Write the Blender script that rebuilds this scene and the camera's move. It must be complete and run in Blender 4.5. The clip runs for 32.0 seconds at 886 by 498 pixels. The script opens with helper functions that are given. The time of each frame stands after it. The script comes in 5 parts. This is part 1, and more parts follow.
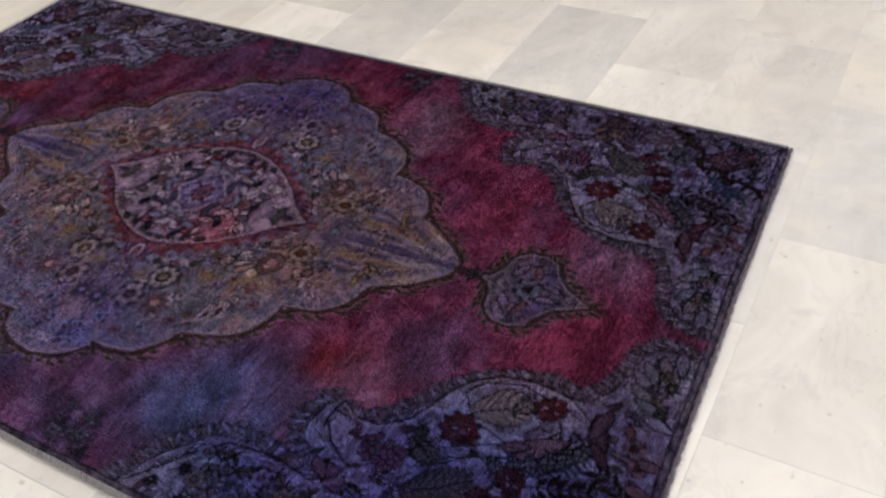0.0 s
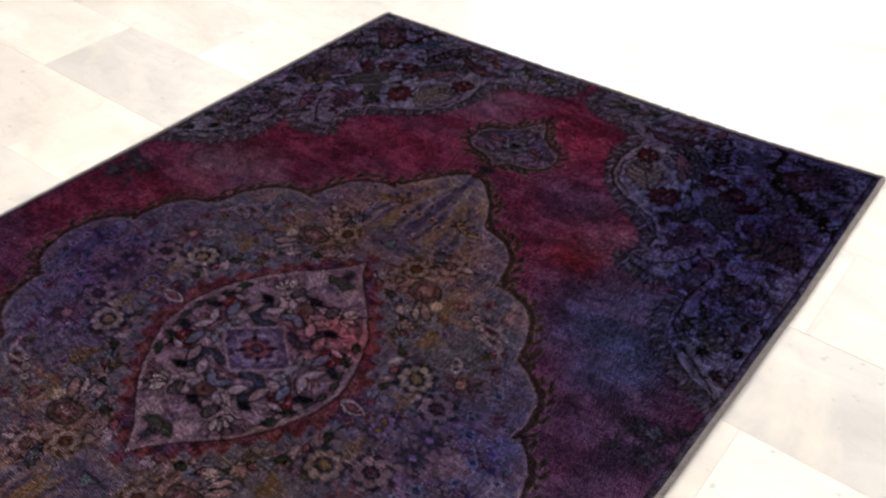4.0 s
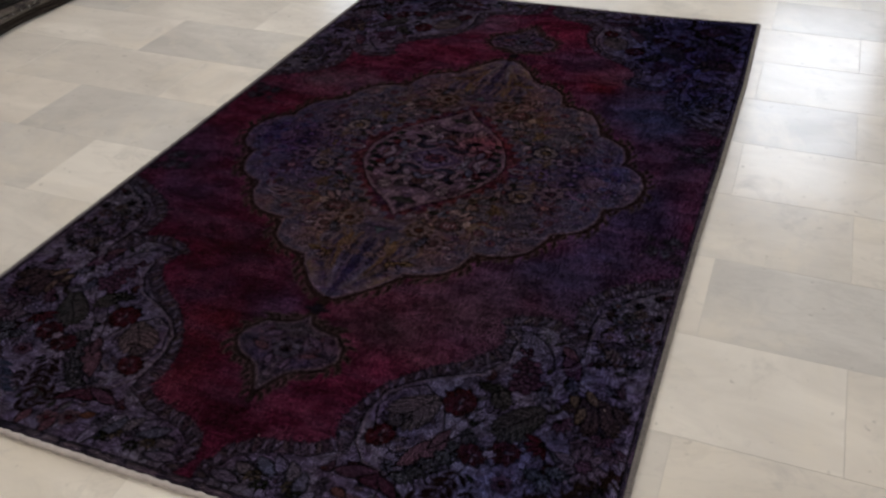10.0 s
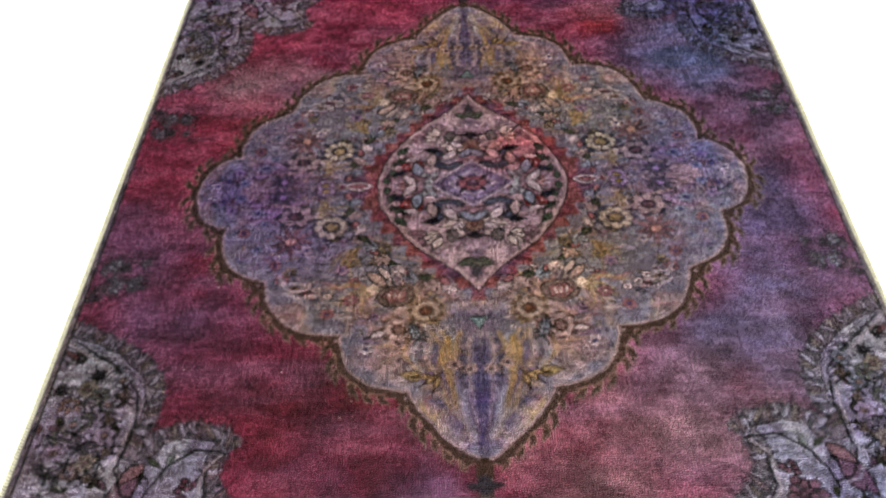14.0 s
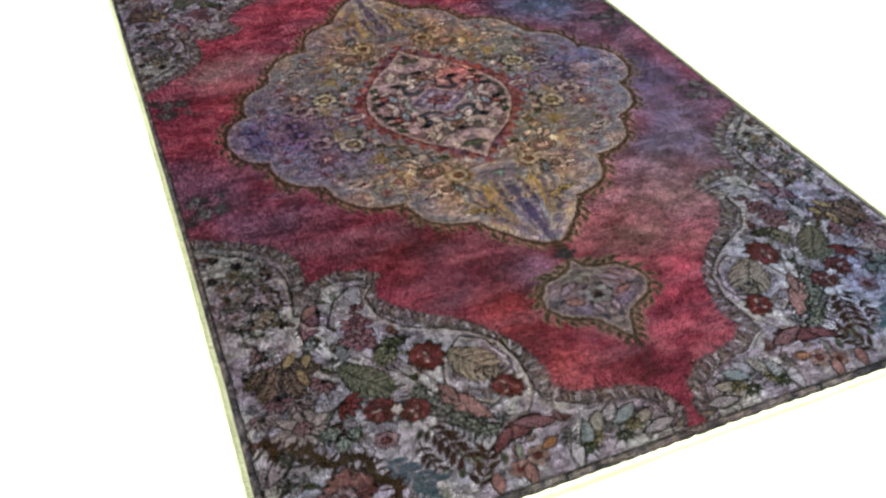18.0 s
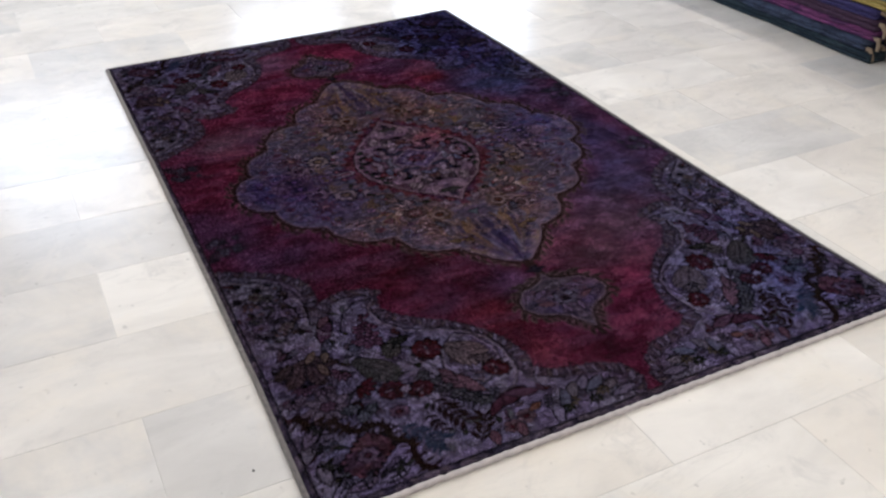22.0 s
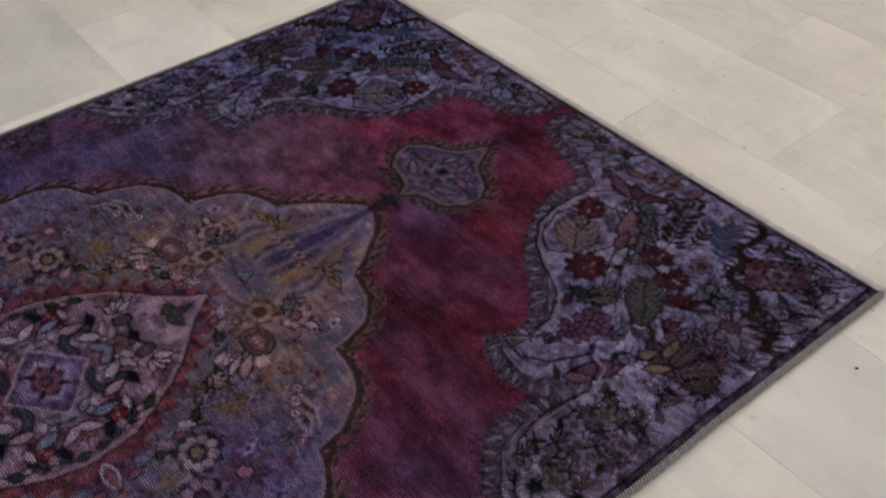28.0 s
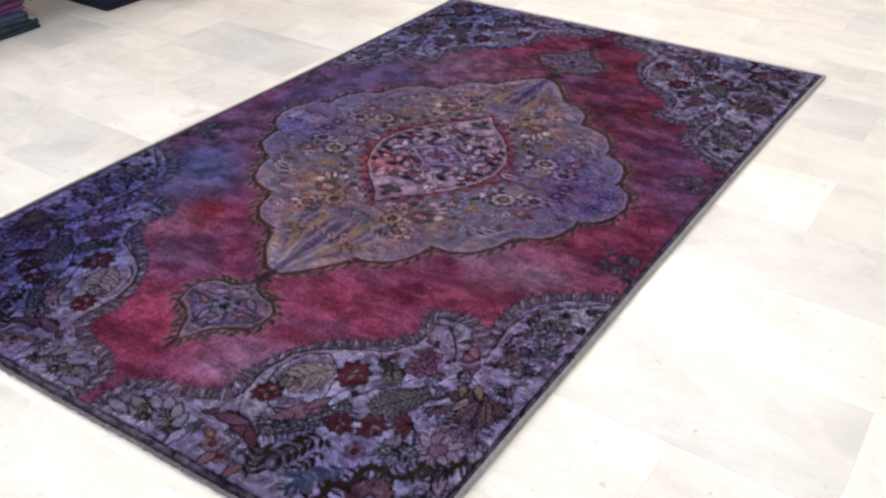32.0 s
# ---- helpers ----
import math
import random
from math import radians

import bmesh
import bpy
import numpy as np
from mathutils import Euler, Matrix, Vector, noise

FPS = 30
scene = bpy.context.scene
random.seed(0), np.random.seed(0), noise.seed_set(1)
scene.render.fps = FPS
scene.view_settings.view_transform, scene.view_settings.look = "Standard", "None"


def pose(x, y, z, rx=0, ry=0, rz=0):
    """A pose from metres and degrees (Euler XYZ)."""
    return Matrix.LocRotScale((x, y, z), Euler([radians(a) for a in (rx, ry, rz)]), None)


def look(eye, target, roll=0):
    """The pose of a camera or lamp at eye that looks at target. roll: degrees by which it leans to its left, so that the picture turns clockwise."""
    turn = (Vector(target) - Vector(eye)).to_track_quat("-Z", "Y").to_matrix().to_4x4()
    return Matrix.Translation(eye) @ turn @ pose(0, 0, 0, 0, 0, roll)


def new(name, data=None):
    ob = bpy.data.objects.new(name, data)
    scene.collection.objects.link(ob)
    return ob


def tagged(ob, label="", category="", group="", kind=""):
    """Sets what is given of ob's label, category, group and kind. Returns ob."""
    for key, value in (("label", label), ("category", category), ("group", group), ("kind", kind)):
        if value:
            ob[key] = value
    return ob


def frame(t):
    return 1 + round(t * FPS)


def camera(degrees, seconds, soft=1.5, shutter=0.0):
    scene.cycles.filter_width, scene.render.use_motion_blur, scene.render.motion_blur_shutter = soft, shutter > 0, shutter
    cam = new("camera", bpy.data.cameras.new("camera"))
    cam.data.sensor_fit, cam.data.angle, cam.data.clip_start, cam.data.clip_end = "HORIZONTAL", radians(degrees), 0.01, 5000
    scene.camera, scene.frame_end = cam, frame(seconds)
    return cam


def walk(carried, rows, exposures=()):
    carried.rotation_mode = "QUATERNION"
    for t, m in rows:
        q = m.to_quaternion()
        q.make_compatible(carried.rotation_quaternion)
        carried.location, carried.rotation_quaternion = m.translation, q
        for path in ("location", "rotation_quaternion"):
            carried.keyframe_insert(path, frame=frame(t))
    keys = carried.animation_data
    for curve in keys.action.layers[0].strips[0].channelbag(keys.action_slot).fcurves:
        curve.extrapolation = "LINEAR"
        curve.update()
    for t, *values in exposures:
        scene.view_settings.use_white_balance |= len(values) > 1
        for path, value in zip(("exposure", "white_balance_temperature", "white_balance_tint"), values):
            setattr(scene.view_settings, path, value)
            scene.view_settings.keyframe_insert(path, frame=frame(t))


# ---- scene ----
cam = camera(52.0, 32.0, soft=2.4)
PATH = [
    (0, (1.279, 1.461, 1.326), (-0.025, 0.653, 0.043), -4.54),
    (0.5, (1.282, 1.168, 1.333), (-0.074, 0.630, -0.036), -4.54),
    (1, (1.261, 0.930, 1.294), (-0.135, 0.633, -0.108), -3.53),
    (1.5, (1.143, 0.668, 1.268), (-0.212, 0.671, -0.203), -2.18),
    (2, (1.079, 0.422, 1.233), (-0.230, 0.768, -0.239), -2.61),
    (2.5, (0.950, 0.098, 1.293), (-0.120, 0.834, -0.228), 0.43),
    (4.5, (1.095, -1.002, 1.278), (0.165, 0.260, 0.036), 0.90),
    (5, (1.140, -1.259, 1.316), (0.251, 0.038, 0.080), 1.12),
    (5.5, (1.142, -1.521, 1.326), (0.274, -0.176, 0.126), 0.52),
    (6, (1.043, -1.814, 1.300), (0.231, -0.386, 0.158), -0.05),
    (6.5, (1.125, -2.046, 1.322), (0.289, -0.593, 0.232), 0.06),
    (7, (1.178, -2.234, 1.336), (0.331, -0.783, 0.250), -0.28),
    (7.5, (1.112, -2.308, 1.330), (0.274, -0.836, 0.267), -1.35),
    (8, (1.067, -2.339, 1.346), (0.267, -0.854, 0.270), -1.84),
    (8.5, (1.056, -2.356, 1.338), (0.289, -0.859, 0.257), -1.63),
    (9, (1.093, -2.330, 1.351), (0.345, -0.829, 0.261), -1.00),
    (9.5, (1.109, -2.234, 1.337), (0.365, -0.745, 0.228), -1.18),
    (10, (0.890, -2.102, 1.295), (0.261, -0.595, 0.140), -1.40),
    (10.5, (0.717, -1.982, 1.294), (0.186, -0.488, 0.075), -2.88),
    (11, (0.546, -1.788, 1.287), (0.111, -0.300, 0.024), -3.92),
    (11.5, (0.387, -1.689, 1.271), (0.067, -0.195, -0.019), -4.32),
    (12, (0.141, -1.664, 1.300), (0.003, -0.188, -0.041), -3.11),
    (12.5, (0.057, -1.609, 1.296), (0.023, -0.164, -0.086), -0.72),
    (13, (0.072, -1.519, 1.278), (-0.017, -0.084, -0.113), -2.29),
    (13.5, (0.022, -1.483, 1.303), (-0.045, -0.084, -0.125), -2.38),
    (15.5, (-0.054, -1.485, 1.275), (-0.038, -0.066, -0.134), -0.80),
    (16, (-0.169, -1.547, 1.230), (0.004, -0.118, -0.158), -1.06),
    (16.5, (-0.303, -1.652, 1.261), (-0.037, -0.248, -0.139), -1.05),
    (17, (-0.435, -1.797, 1.238), (-0.096, -0.352, -0.102), 0.53),
    (17.5, (-0.605, -1.929, 1.250), (-0.175, -0.496, -0.077), 0.86),
    (18, (-0.809, -2.067, 1.284), (-0.230, -0.633, 0.016), 0.14),
    (18.5, (-0.850, -2.184, 1.260), (-0.245, -0.717, 0.044), -1.02),
    (19, (-0.952, -2.301, 1.290), (-0.295, -0.829, 0.106), 0.04),
    (19.5, (-1.009, -2.381, 1.300), (-0.332, -0.883, 0.161), 0.02),
    (20, (-1.024, -2.377, 1.312), (-0.340, -0.870, 0.189), -0.48),
    (20.5, (-1.018, -2.387, 1.306), (-0.330, -0.864, 0.207), -0.72),
    (21, (-1.035, -2.411, 1.302), (-0.313, -0.885, 0.230), -0.20),
    (21.5, (-1.035, -2.402, 1.291), (-0.306, -0.870, 0.233), -0.04),
    (22, (-1.053, -2.412, 1.318), (-0.321, -0.888, 0.250), -0.25),
    (22.5, (-1.069, -2.406, 1.299), (-0.326, -0.879, 0.243), 0.11),
    (23, (-1.075, -2.387, 1.306), (-0.323, -0.876, 0.234), -0.14),
    (23.5, (-1.133, -2.247, 1.315), (-0.281, -0.820, 0.204), -0.36),
    (24, (-1.206, -2.042, 1.310), (-0.258, -0.759, 0.105), -3.70),
    (24.5, (-1.225, -1.805, 1.271), (-0.156, -0.719, -0.024), -4.49),
    (25, (-1.228, -1.511, 1.275), (-0.039, -0.678, -0.101), -4.33),
    (25.5, (-1.284, -1.143, 1.256), (0.053, -0.720, -0.171), -2.27),
    (27.5, (-1.101, -0.173, 1.227), (0.012, -0.929, -0.253), 0.23),
    (28, (-1.174, 0.041, 1.221), (-0.029, -0.849, -0.156), -1.26),
    (28.5, (-1.203, 0.252, 1.272), (-0.081, -0.710, -0.075), 0.13),
    (29, (-1.129, 0.501, 1.291), (-0.079, -0.515, -0.074), -1.06),
    (29.5, (-1.141, 0.731, 1.273), (-0.137, -0.419, -0.018), 0.17),
    (30, (-1.243, 0.942, 1.266), (-0.250, -0.269, 0.023), -0.53),
    (30.5, (-1.270, 1.138, 1.291), (-0.284, -0.085, 0.053), -1.50),
    (31, (-1.195, 1.448, 1.254), (-0.269, 0.145, 0.052), -0.60),
    (31.5, (-1.239, 1.691, 1.281), (-0.314, 0.369, 0.099), -1.22),
    (32, (-1.380, 1.942, 1.274), (-0.427, 0.575, 0.168), -0.22),
]
EXPOSURES = [
    (0.0, 0.07, 6150, 14),
    (1.0, 0.34, 6150, 14),
    (2.0, 0.18, 6150, 14),
    (2.5, 0.02, 6150, 14),
    (4.5, 0.73, 6350, 13),
    (5.0, 0.49, 6300, 13),
    (6.0, 0.10, 6250, 13),
    (7.0, 0.00, 6250, 13),
    (9.0, -0.32, 6300, 13),
    (10.0, -0.50, 6350, 13),
    (11.0, -0.08, 6350, 13),
    (12.0, 0.20, 6300, 13),
    (12.5, 0.55, 6100, 13),
    (13.0, 1.10, 5850, 12),
    (13.5, 2.00, 6500, 0),
    (15.5, 2.40, 7700, -35),
    (16.5, 2.36, 7700, -35),
    (18.0, 2.32, 7700, -35),
    (19.0, 1.55, 6500, -4),
    (20.0, 0.80, 6000, 13),
    (21.0, 0.28, 5850, 13),
    (23.0, 0.18, 5800, 13),
    (24.0, 0.55, 5850, 13),
    (25.0, 0.56, 5650, 13),
    (25.5, 0.46, 5650, 13),
    (27.5, -0.25, 6150, 14),
    (28.0, -0.37, 6150, 14),
    (28.5, 0.15, 6150, 14),
    (29.0, 0.68, 5950, 13),
    (31.0, 0.56, 5950, 13),
    (32.0, 0.54, 5950, 13),
]
walk(cam, [(t, look(eye, target, roll)) for t, eye, target, roll in PATH], EXPOSURES)

# ------------------------------------------------------------------ light
ROOM_W, ROOM_E, ROOM_S, ROOM_N, ROOM_H = -4.6, 5.2, -5.2, 5.0, 3.45

world = bpy.data.worlds.new("world")
scene.world = world
world.use_nodes = True
wn = world.node_tree.nodes
sky = wn.new("ShaderNodeTexSky")
sky.sky_type = "NISHITA"
sky.sun_disc = False
sky.sun_elevation, sky.sun_rotation = radians(48), radians(150)
world.node_tree.links.new(sky.outputs[0], wn["Background"].inputs[0])
wn["Background"].inputs[1].default_value = 0.10


def area_lamp(name, m, sx, sy, watts, colour):
    data = bpy.data.lights.new(name, "AREA")
    data.shape, data.size, data.size_y, data.energy, data.color = "RECTANGLE", sx, sy, watts, colour
    ob = new(name, data)
    ob.matrix_world = m
    return ob


DAY, WARM = (0.84, 0.92, 1.0), (1.0, 0.90, 0.765)
# window bays of the north wall: centre x, width, sill height, head height
BAYS = [(-2.55, 1.3, 0.45, 2.9), (-0.95, 1.2, 1.50, 2.8), (1.05, 0.95, 1.25, 2.9), (2.75, 1.3, 0.45, 2.9)]
for bx, bw, z0, z1 in BAYS:
    area_lamp("window_daylight", look((bx, ROOM_N + 0.02, (z0 + z1) / 2), (bx, 0, (z0 + z1) / 2)), bw - 0.1, z1 - z0 - 0.1, {-2.55: 24, -0.95: 28, 1.05: 56, 2.75: 46}[bx] * bw * (z1 - z0) / 2.3, DAY)

# ------------------------------------------------------------------ materials
def lin(r, g, b):
    return tuple((c / 255 / 12.92) if c <= 10 else ((c / 255 + 0.055) / 1.055) ** 2.4 for c in (r, g, b))


class Mat:
    """A node material with a principled shader and short helpers."""

    def __init__(self, name, rough=0.6, spec=0.5):
        self.m = bpy.data.materials.new(name)
        self.m.use_nodes = True
        self.t = self.m.node_tree
        self.b = self.t.nodes["Principled BSDF"]
        self.b.inputs["Roughness"].default_value = rough
        self.b.inputs["Specular IOR Level"].default_value = spec
        self.co = self.t.nodes.new("ShaderNodeTexCoord").outputs["Object"]

    def add(self, kind, **sockets):
        n = self.t.nodes.new(kind)
        for k, v in sockets.items():
            self.put(n.inputs[k.replace("_", " ")], v)
        return n

    def put(self, socket, v):
        if isinstance(v, bpy.types.NodeSocket):
            self.t.links.new(v, socket)
        else:
            socket.default_value = v

    def noise(self, scale, detail=4.0, rough=0.55, at=None, distortion=0.0):
        n = self.add("ShaderNodeTexNoise", Scale=scale, Detail=detail, Roughness=rough, Distortion=distortion)
        self.t.links.new(at or self.co, n.inputs["Vector"])
        return n.outputs["Fac"]

    def scaled(self, x, y, z, at=None):
        n = self.add("ShaderNodeMapping")
        n.inputs["Scale"].default_value = (x, y, z)
        self.t.links.new(at or self.co, n.inputs["Vector"])
        return n.outputs[0]

    def ramp(self, fac, *stops):
        n = self.t.nodes.new("ShaderNodeValToRGB")
        while len(n.color_ramp.elements) < len(stops):
            n.color_ramp.elements.new(0.5)
        for e, (p, c) in zip(n.color_ramp.elements, stops):
            e.position = p
            e.color = (*c, 1) if isinstance(c, tuple) else (c, c, c, 1)
        self.t.links.new(fac, n.inputs[0])
        return n.outputs[0]

    def mix(self, fac, a, b, mode="MIX"):
        n = self.t.nodes.new("ShaderNodeMix")
        n.data_type, n.blend_type = "RGBA", mode
        for s, v in ((n.inputs[0], fac), (n.inputs[6], a), (n.inputs[7], b)):
            self.put(s, (*v, 1) if isinstance(v, tuple) and len(v) == 3 else v)
        return n.outputs[2]

    def math(self, op, a, b):
        n = self.t.nodes.new("ShaderNodeMath")
        n.operation = op
        self.put(n.inputs[0], a), self.put(n.inputs[1], b)
        return n.outputs[0]

    def bump(self, height, strength, distance):
        n = self.add("ShaderNodeBump", Strength=strength, Distance=distance, Height=height)
        self.t.links.new(n.outputs[0], self.b.inputs["Normal"])

    def colour(self, c):
        self.put(self.b.inputs["Base Color"], (*c, 1) if isinstance(c, tuple) else c)
        return self.m


def marble_material():
    m = Mat("marble", 0.14, 0.34)
    info = m.t.nodes.new("ShaderNodeObjectInfo")
    shift = m.add("ShaderNodeVectorMath")
    shift.operation = "MULTIPLY_ADD"
    m.t.links.new(m.co, shift.inputs[0])
    shift.inputs[1].default_value = (1, 1, 1)
    rnd = m.add("ShaderNodeCombineXYZ", X=m.math("MULTIPLY", info.outputs["Random"], 91.0), Y=m.math("MULTIPLY", info.outputs["Random"], 37.0))
    m.t.links.new(rnd.outputs[0], shift.inputs[2])
    at = shift.outputs[0]
    cloud = m.noise(2.6, 5, 0.6, m.scaled(1.0, 1.9, 1, at), 0.8)
    vein = m.noise(3.4, 7, 0.62, m.scaled(0.8, 2.2, 1, at), 1.6)
    line = m.ramp(vein, (0.47, 0.0), (0.5, 1.0), (0.53, 0.0))
    faint = m.ramp(m.noise(1.3, 2, 0.5, at), (0.45, 0.0), (0.62, 1.0))
    tone = m.mix(m.ramp(cloud, (0.3, 0.0), (0.7, 1.0)), (0.555, 0.545, 0.53), (0.70, 0.69, 0.67))
    tone = m.mix(0.9, tone, info.outputs["Color"], "MULTIPLY")
    veined = m.mix(m.math("MULTIPLY", m.math("MULTIPLY", line, faint), 0.16), tone, (0.34, 0.335, 0.33))
    specks = m.ramp(m.noise(34, 2, 0.5, at), (0.69, 0.0), (0.74, 1.0))
    veined = m.mix(m.math("MULTIPLY", specks, 0.42), veined, (0.30, 0.29, 0.28))
    smudge = m.ramp(m.noise(7, 6, 0.7, at, 0.6), (0.56, 0.0), (0.72, 1.0))
    veined = m.mix(m.math("MULTIPLY", smudge, 0.55), veined, (0.45, 0.445, 0.435))
    stain = m.ramp(m.noise(2.2, 5, 0.65, m.scaled(1.4, 1, 1, at), 0.4), (0.52, 0.0), (0.68, 1.0))
    veined = m.mix(m.math("MULTIPLY", stain, 0.55), veined, (0.72, 0.67, 0.585))
    m.put(m.b.inputs["Roughness"], m.ramp(m.noise(5, 4, 0.6, at), (0.3, 0.15), (0.7, 0.25)))
    m.bump(m.noise(3.0, 2, 0.5, at), 0.05, 0.004)
    return m.colour(veined)


def plain_material(name, c, rough=0.7, scale=9.0, amount=0.12, spec=0.4):
    m = Mat(name, rough, spec)
    n = m.noise(scale, 6, 0.6)
    dark = tuple(v * (1 - amount) for v in c)
    lite = tuple(min(1, v * (1 + amount)) for v in c)
    m.bump(m.noise(scale * 14, 3, 0.6), 0.15, 0.002)
    return m.colour(m.mix(n, dark, lite))


def pile_material():
    """Knotted wool: woven dyes plus painted sheen per face, worn in fine weft lines."""
    m = Mat("overdyed_wool_pile", 1.0, 0.01)
    col = m.t.nodes.new("ShaderNodeAttribute")
    col.attribute_name = "dye"
    m.b.inputs["Diffuse Roughness"].default_value = 1.0
    m.b.inputs["Sheen Weight"].default_value = 0.02
    m.b.inputs["Sheen Roughness"].default_value = 0.35
    weft = m.noise(60, 3, 0.6, m.scaled(0.22, 3.2, 1))
    grain = m.noise(420, 2, 0.6)
    worn = m.ramp(weft, (0.3, 0.80), (0.7, 1.22))
    c = m.mix(1.0, col.outputs["Color"], worn, "MULTIPLY")
    c = m.mix(1.0, c, m.ramp(grain, (0.25, 0.84), (0.75, 1.16)), "MULTIPLY")
    lint = m.ramp(m.noise(95, 1, 0.4, m.scaled(1, 1.6, 1)), (0.80, 0.0), (0.83, 1.0))
    c = m.mix(m.math("MULTIPLY", lint, 0.45), c, (0.42, 0.34, 0.36))
    h = m.math("ADD", m.math("MULTIPLY", grain, 0.6), m.math("MULTIPLY", weft, 0.6))
    m.bump(h, 0.55, 0.0022)
    return m.colour(c)


def wool_material(name, c, accent=None, scale=70.0):
    """Edge-on rug pile in one dye, with thready streaks."""
    m = Mat(name, 0.95, 0.1)
    streak = m.noise(scale, 4, 0.65, m.scaled(1, 0.5, 2.2))
    patch = m.noise(14, 4, 0.65, m.scaled(1, 1, 2.5))
    base = m.mix(streak, tuple(v * 0.4 for v in c), tuple(min(1, v * 1.6) for v in c))
    fleck = m.ramp(m.noise(110, 2, 0.5, m.scaled(1, 0.4, 2.0)), (0.60, 0.0), (0.70, 1.0))
    base = m.mix(m.math("MULTIPLY", fleck, 0.35), base, tuple(min(0.7, v * 1.8 + 0.06) for v in c))
    if accent:
        base = m.mix(m.ramp(patch, (0.48, 0.0), (0.56, 1.0)), base, accent)
    m.bump(streak, 0.8, 0.006)
    return m.colour(base)


MARBLE = marble_material()
GROUT = plain_material("grout", (0.56, 0.55, 0.52), 0.9, 30)
PLASTER = plain_material("white_plaster", (0.74, 0.72, 0.68), 0.85, 3, 0.05)
CEIL = plain_material("ceiling_paint", (0.78, 0.77, 0.74), 0.9, 3, 0.04)
ALU = plain_material("window_aluminium", (0.42, 0.42, 0.43), 0.4, 12, 0.08)
PILE = pile_material()
CORD = plain_material("undyed_cotton_cord", (0.44, 0.405, 0.40), 0.95, 60, 0.35, 0.1)
SELVEDGE = plain_material("dark_wool_selvedge", lin(84, 79, 86), 0.95, 60, 0.35, 0.1)
THREAD = plain_material("pale_overlock_thread", (0.30, 0.285, 0.28), 0.9, 40, 0.25, 0.1)
TASSEL = plain_material("beige_tassel_cotton", (0.27, 0.21, 0.155), 0.95, 40, 0.25, 0.1)
DEBRIS = plain_material("black_grit", (0.02, 0.02, 0.02), 0.8, 40, 0.2)

glass = bpy.data.materials.new("window_glass")
glass.use_nodes = True
gb = glass.node_tree.nodes["Principled BSDF"]
gb.inputs["Transmission Weight"].default_value = 1.0
gb.inputs["Roughness"].default_value = 0.02
GLASS = glass
lampglow = bpy.data.materials.new("lamp_diffuser")
lampglow.use_nodes = True
lb = lampglow.node_tree.nodes["Principled BSDF"]
lb.inputs["Base Color"].default_value = (0.9, 0.88, 0.82, 1)
lb.inputs["Emission Color"].default_value = (*WARM, 1)
lb.inputs["Emission Strength"].default_value = 1.5
DIFFUSER = lampglow


# ------------------------------------------------------------------ mesh helpers
def mesh_ob(name, bm, material, parent=None, label="", smooth=False):
    me = bpy.data.meshes.new(name)
    bm.to_mesh(me)
    bm.free()
    if smooth:
        me.shade_smooth()
    me.materials.append(material)
    ob = new(name, me)
    if parent:
        ob.parent = parent
    return tagged(ob, label)


def part(name, bm, material, parent, label="", smooth=False):
    return mesh_ob(name, bm, material, parent, label, smooth)


def box(bm, x0, x1, y0, y1, z0, z1):
    v = [bm.verts.new((x, y, z)) for z in (z0, z1) for x, y in ((x0, y0), (x1, y0), (x1, y1), (x0, y1))]
    for f in ((3, 2, 1, 0), (4, 5, 6, 7), (0, 1, 5, 4), (1, 2, 6, 5), (2, 3, 7, 6), (3, 0, 4, 7)):
        bm.faces.new([v[i] for i in f])
    return bm


def one_box(*dims, bevel=0.0):
    bm = box(bmesh.new(), *dims)
    if bevel:
        bmesh.ops.bevel(bm, geom=bm.edges[:], offset=bevel, segments=2, affect="EDGES", profile=0.5)
    return bm


def tube(bm, pts, radius, sides=8, closed_ends=True):
    """A round cord along a list of points; radius may be a function of the fraction."""
    rings = []
    n = len(pts)
    for i, p in enumerate(pts):
        d = (Vector(pts[min(i + 1, n - 1)]) - Vector(pts[max(i - 1, 0)])).normalized()
        side = d.cross(Vector((0, 0, 1)))
        side = side.normalized() if side.length > 1e-4 else Vector((1, 0, 0))
        up = side.cross(d)
        r = radius(i / max(1, n - 1)) if callable(radius) else radius
        rings.append([bm.verts.new(Vector(p) + side * (r * math.cos(a)) + up * (r * math.sin(a))) for a in (2 * math.pi * k / sides for k in range(sides))])
    for a, b in zip(rings, rings[1:]):
        for k in range(sides):
            bm.faces.new((a[k], a[(k + 1) % sides], b[(k + 1) % sides], b[k]))
    if closed_ends:
        bm.faces.new(rings[0][::-1]), bm.faces.new(rings[-1])
    return bm


# ------------------------------------------------------------------ the room
# walls and ceiling are out of view, added to close the room
def wall(name, *dims):
    return tagged(mesh_ob(name, one_box(*dims), PLASTER), "unseen plain white plastered wall closing the showroom", "wall", kind="structure")


T = 0.2
wall("wall_south", ROOM_W - T, ROOM_E + T, ROOM_S - T, ROOM_S, -0.1, ROOM_H)
wall("wall_west", ROOM_W - T, ROOM_W, ROOM_S, ROOM_N, -0.1, ROOM_H)
wall("wall_east", ROOM_E, ROOM_E + T, ROOM_S, ROOM_N, -0.1, ROOM_H)
bm = bmesh.new()
edge = ROOM_W - T
for bx, bw, z0, z1 in BAYS:
    box(bm, edge, bx - bw / 2, ROOM_N, ROOM_N + T, -0.1, ROOM_H)
    box(bm, bx - bw / 2, bx + bw / 2, ROOM_N, ROOM_N + T, -0.1, z0)
    box(bm, bx - bw / 2, bx + bw / 2, ROOM_N, ROOM_N + T, z1, ROOM_H)
    edge = bx + bw / 2
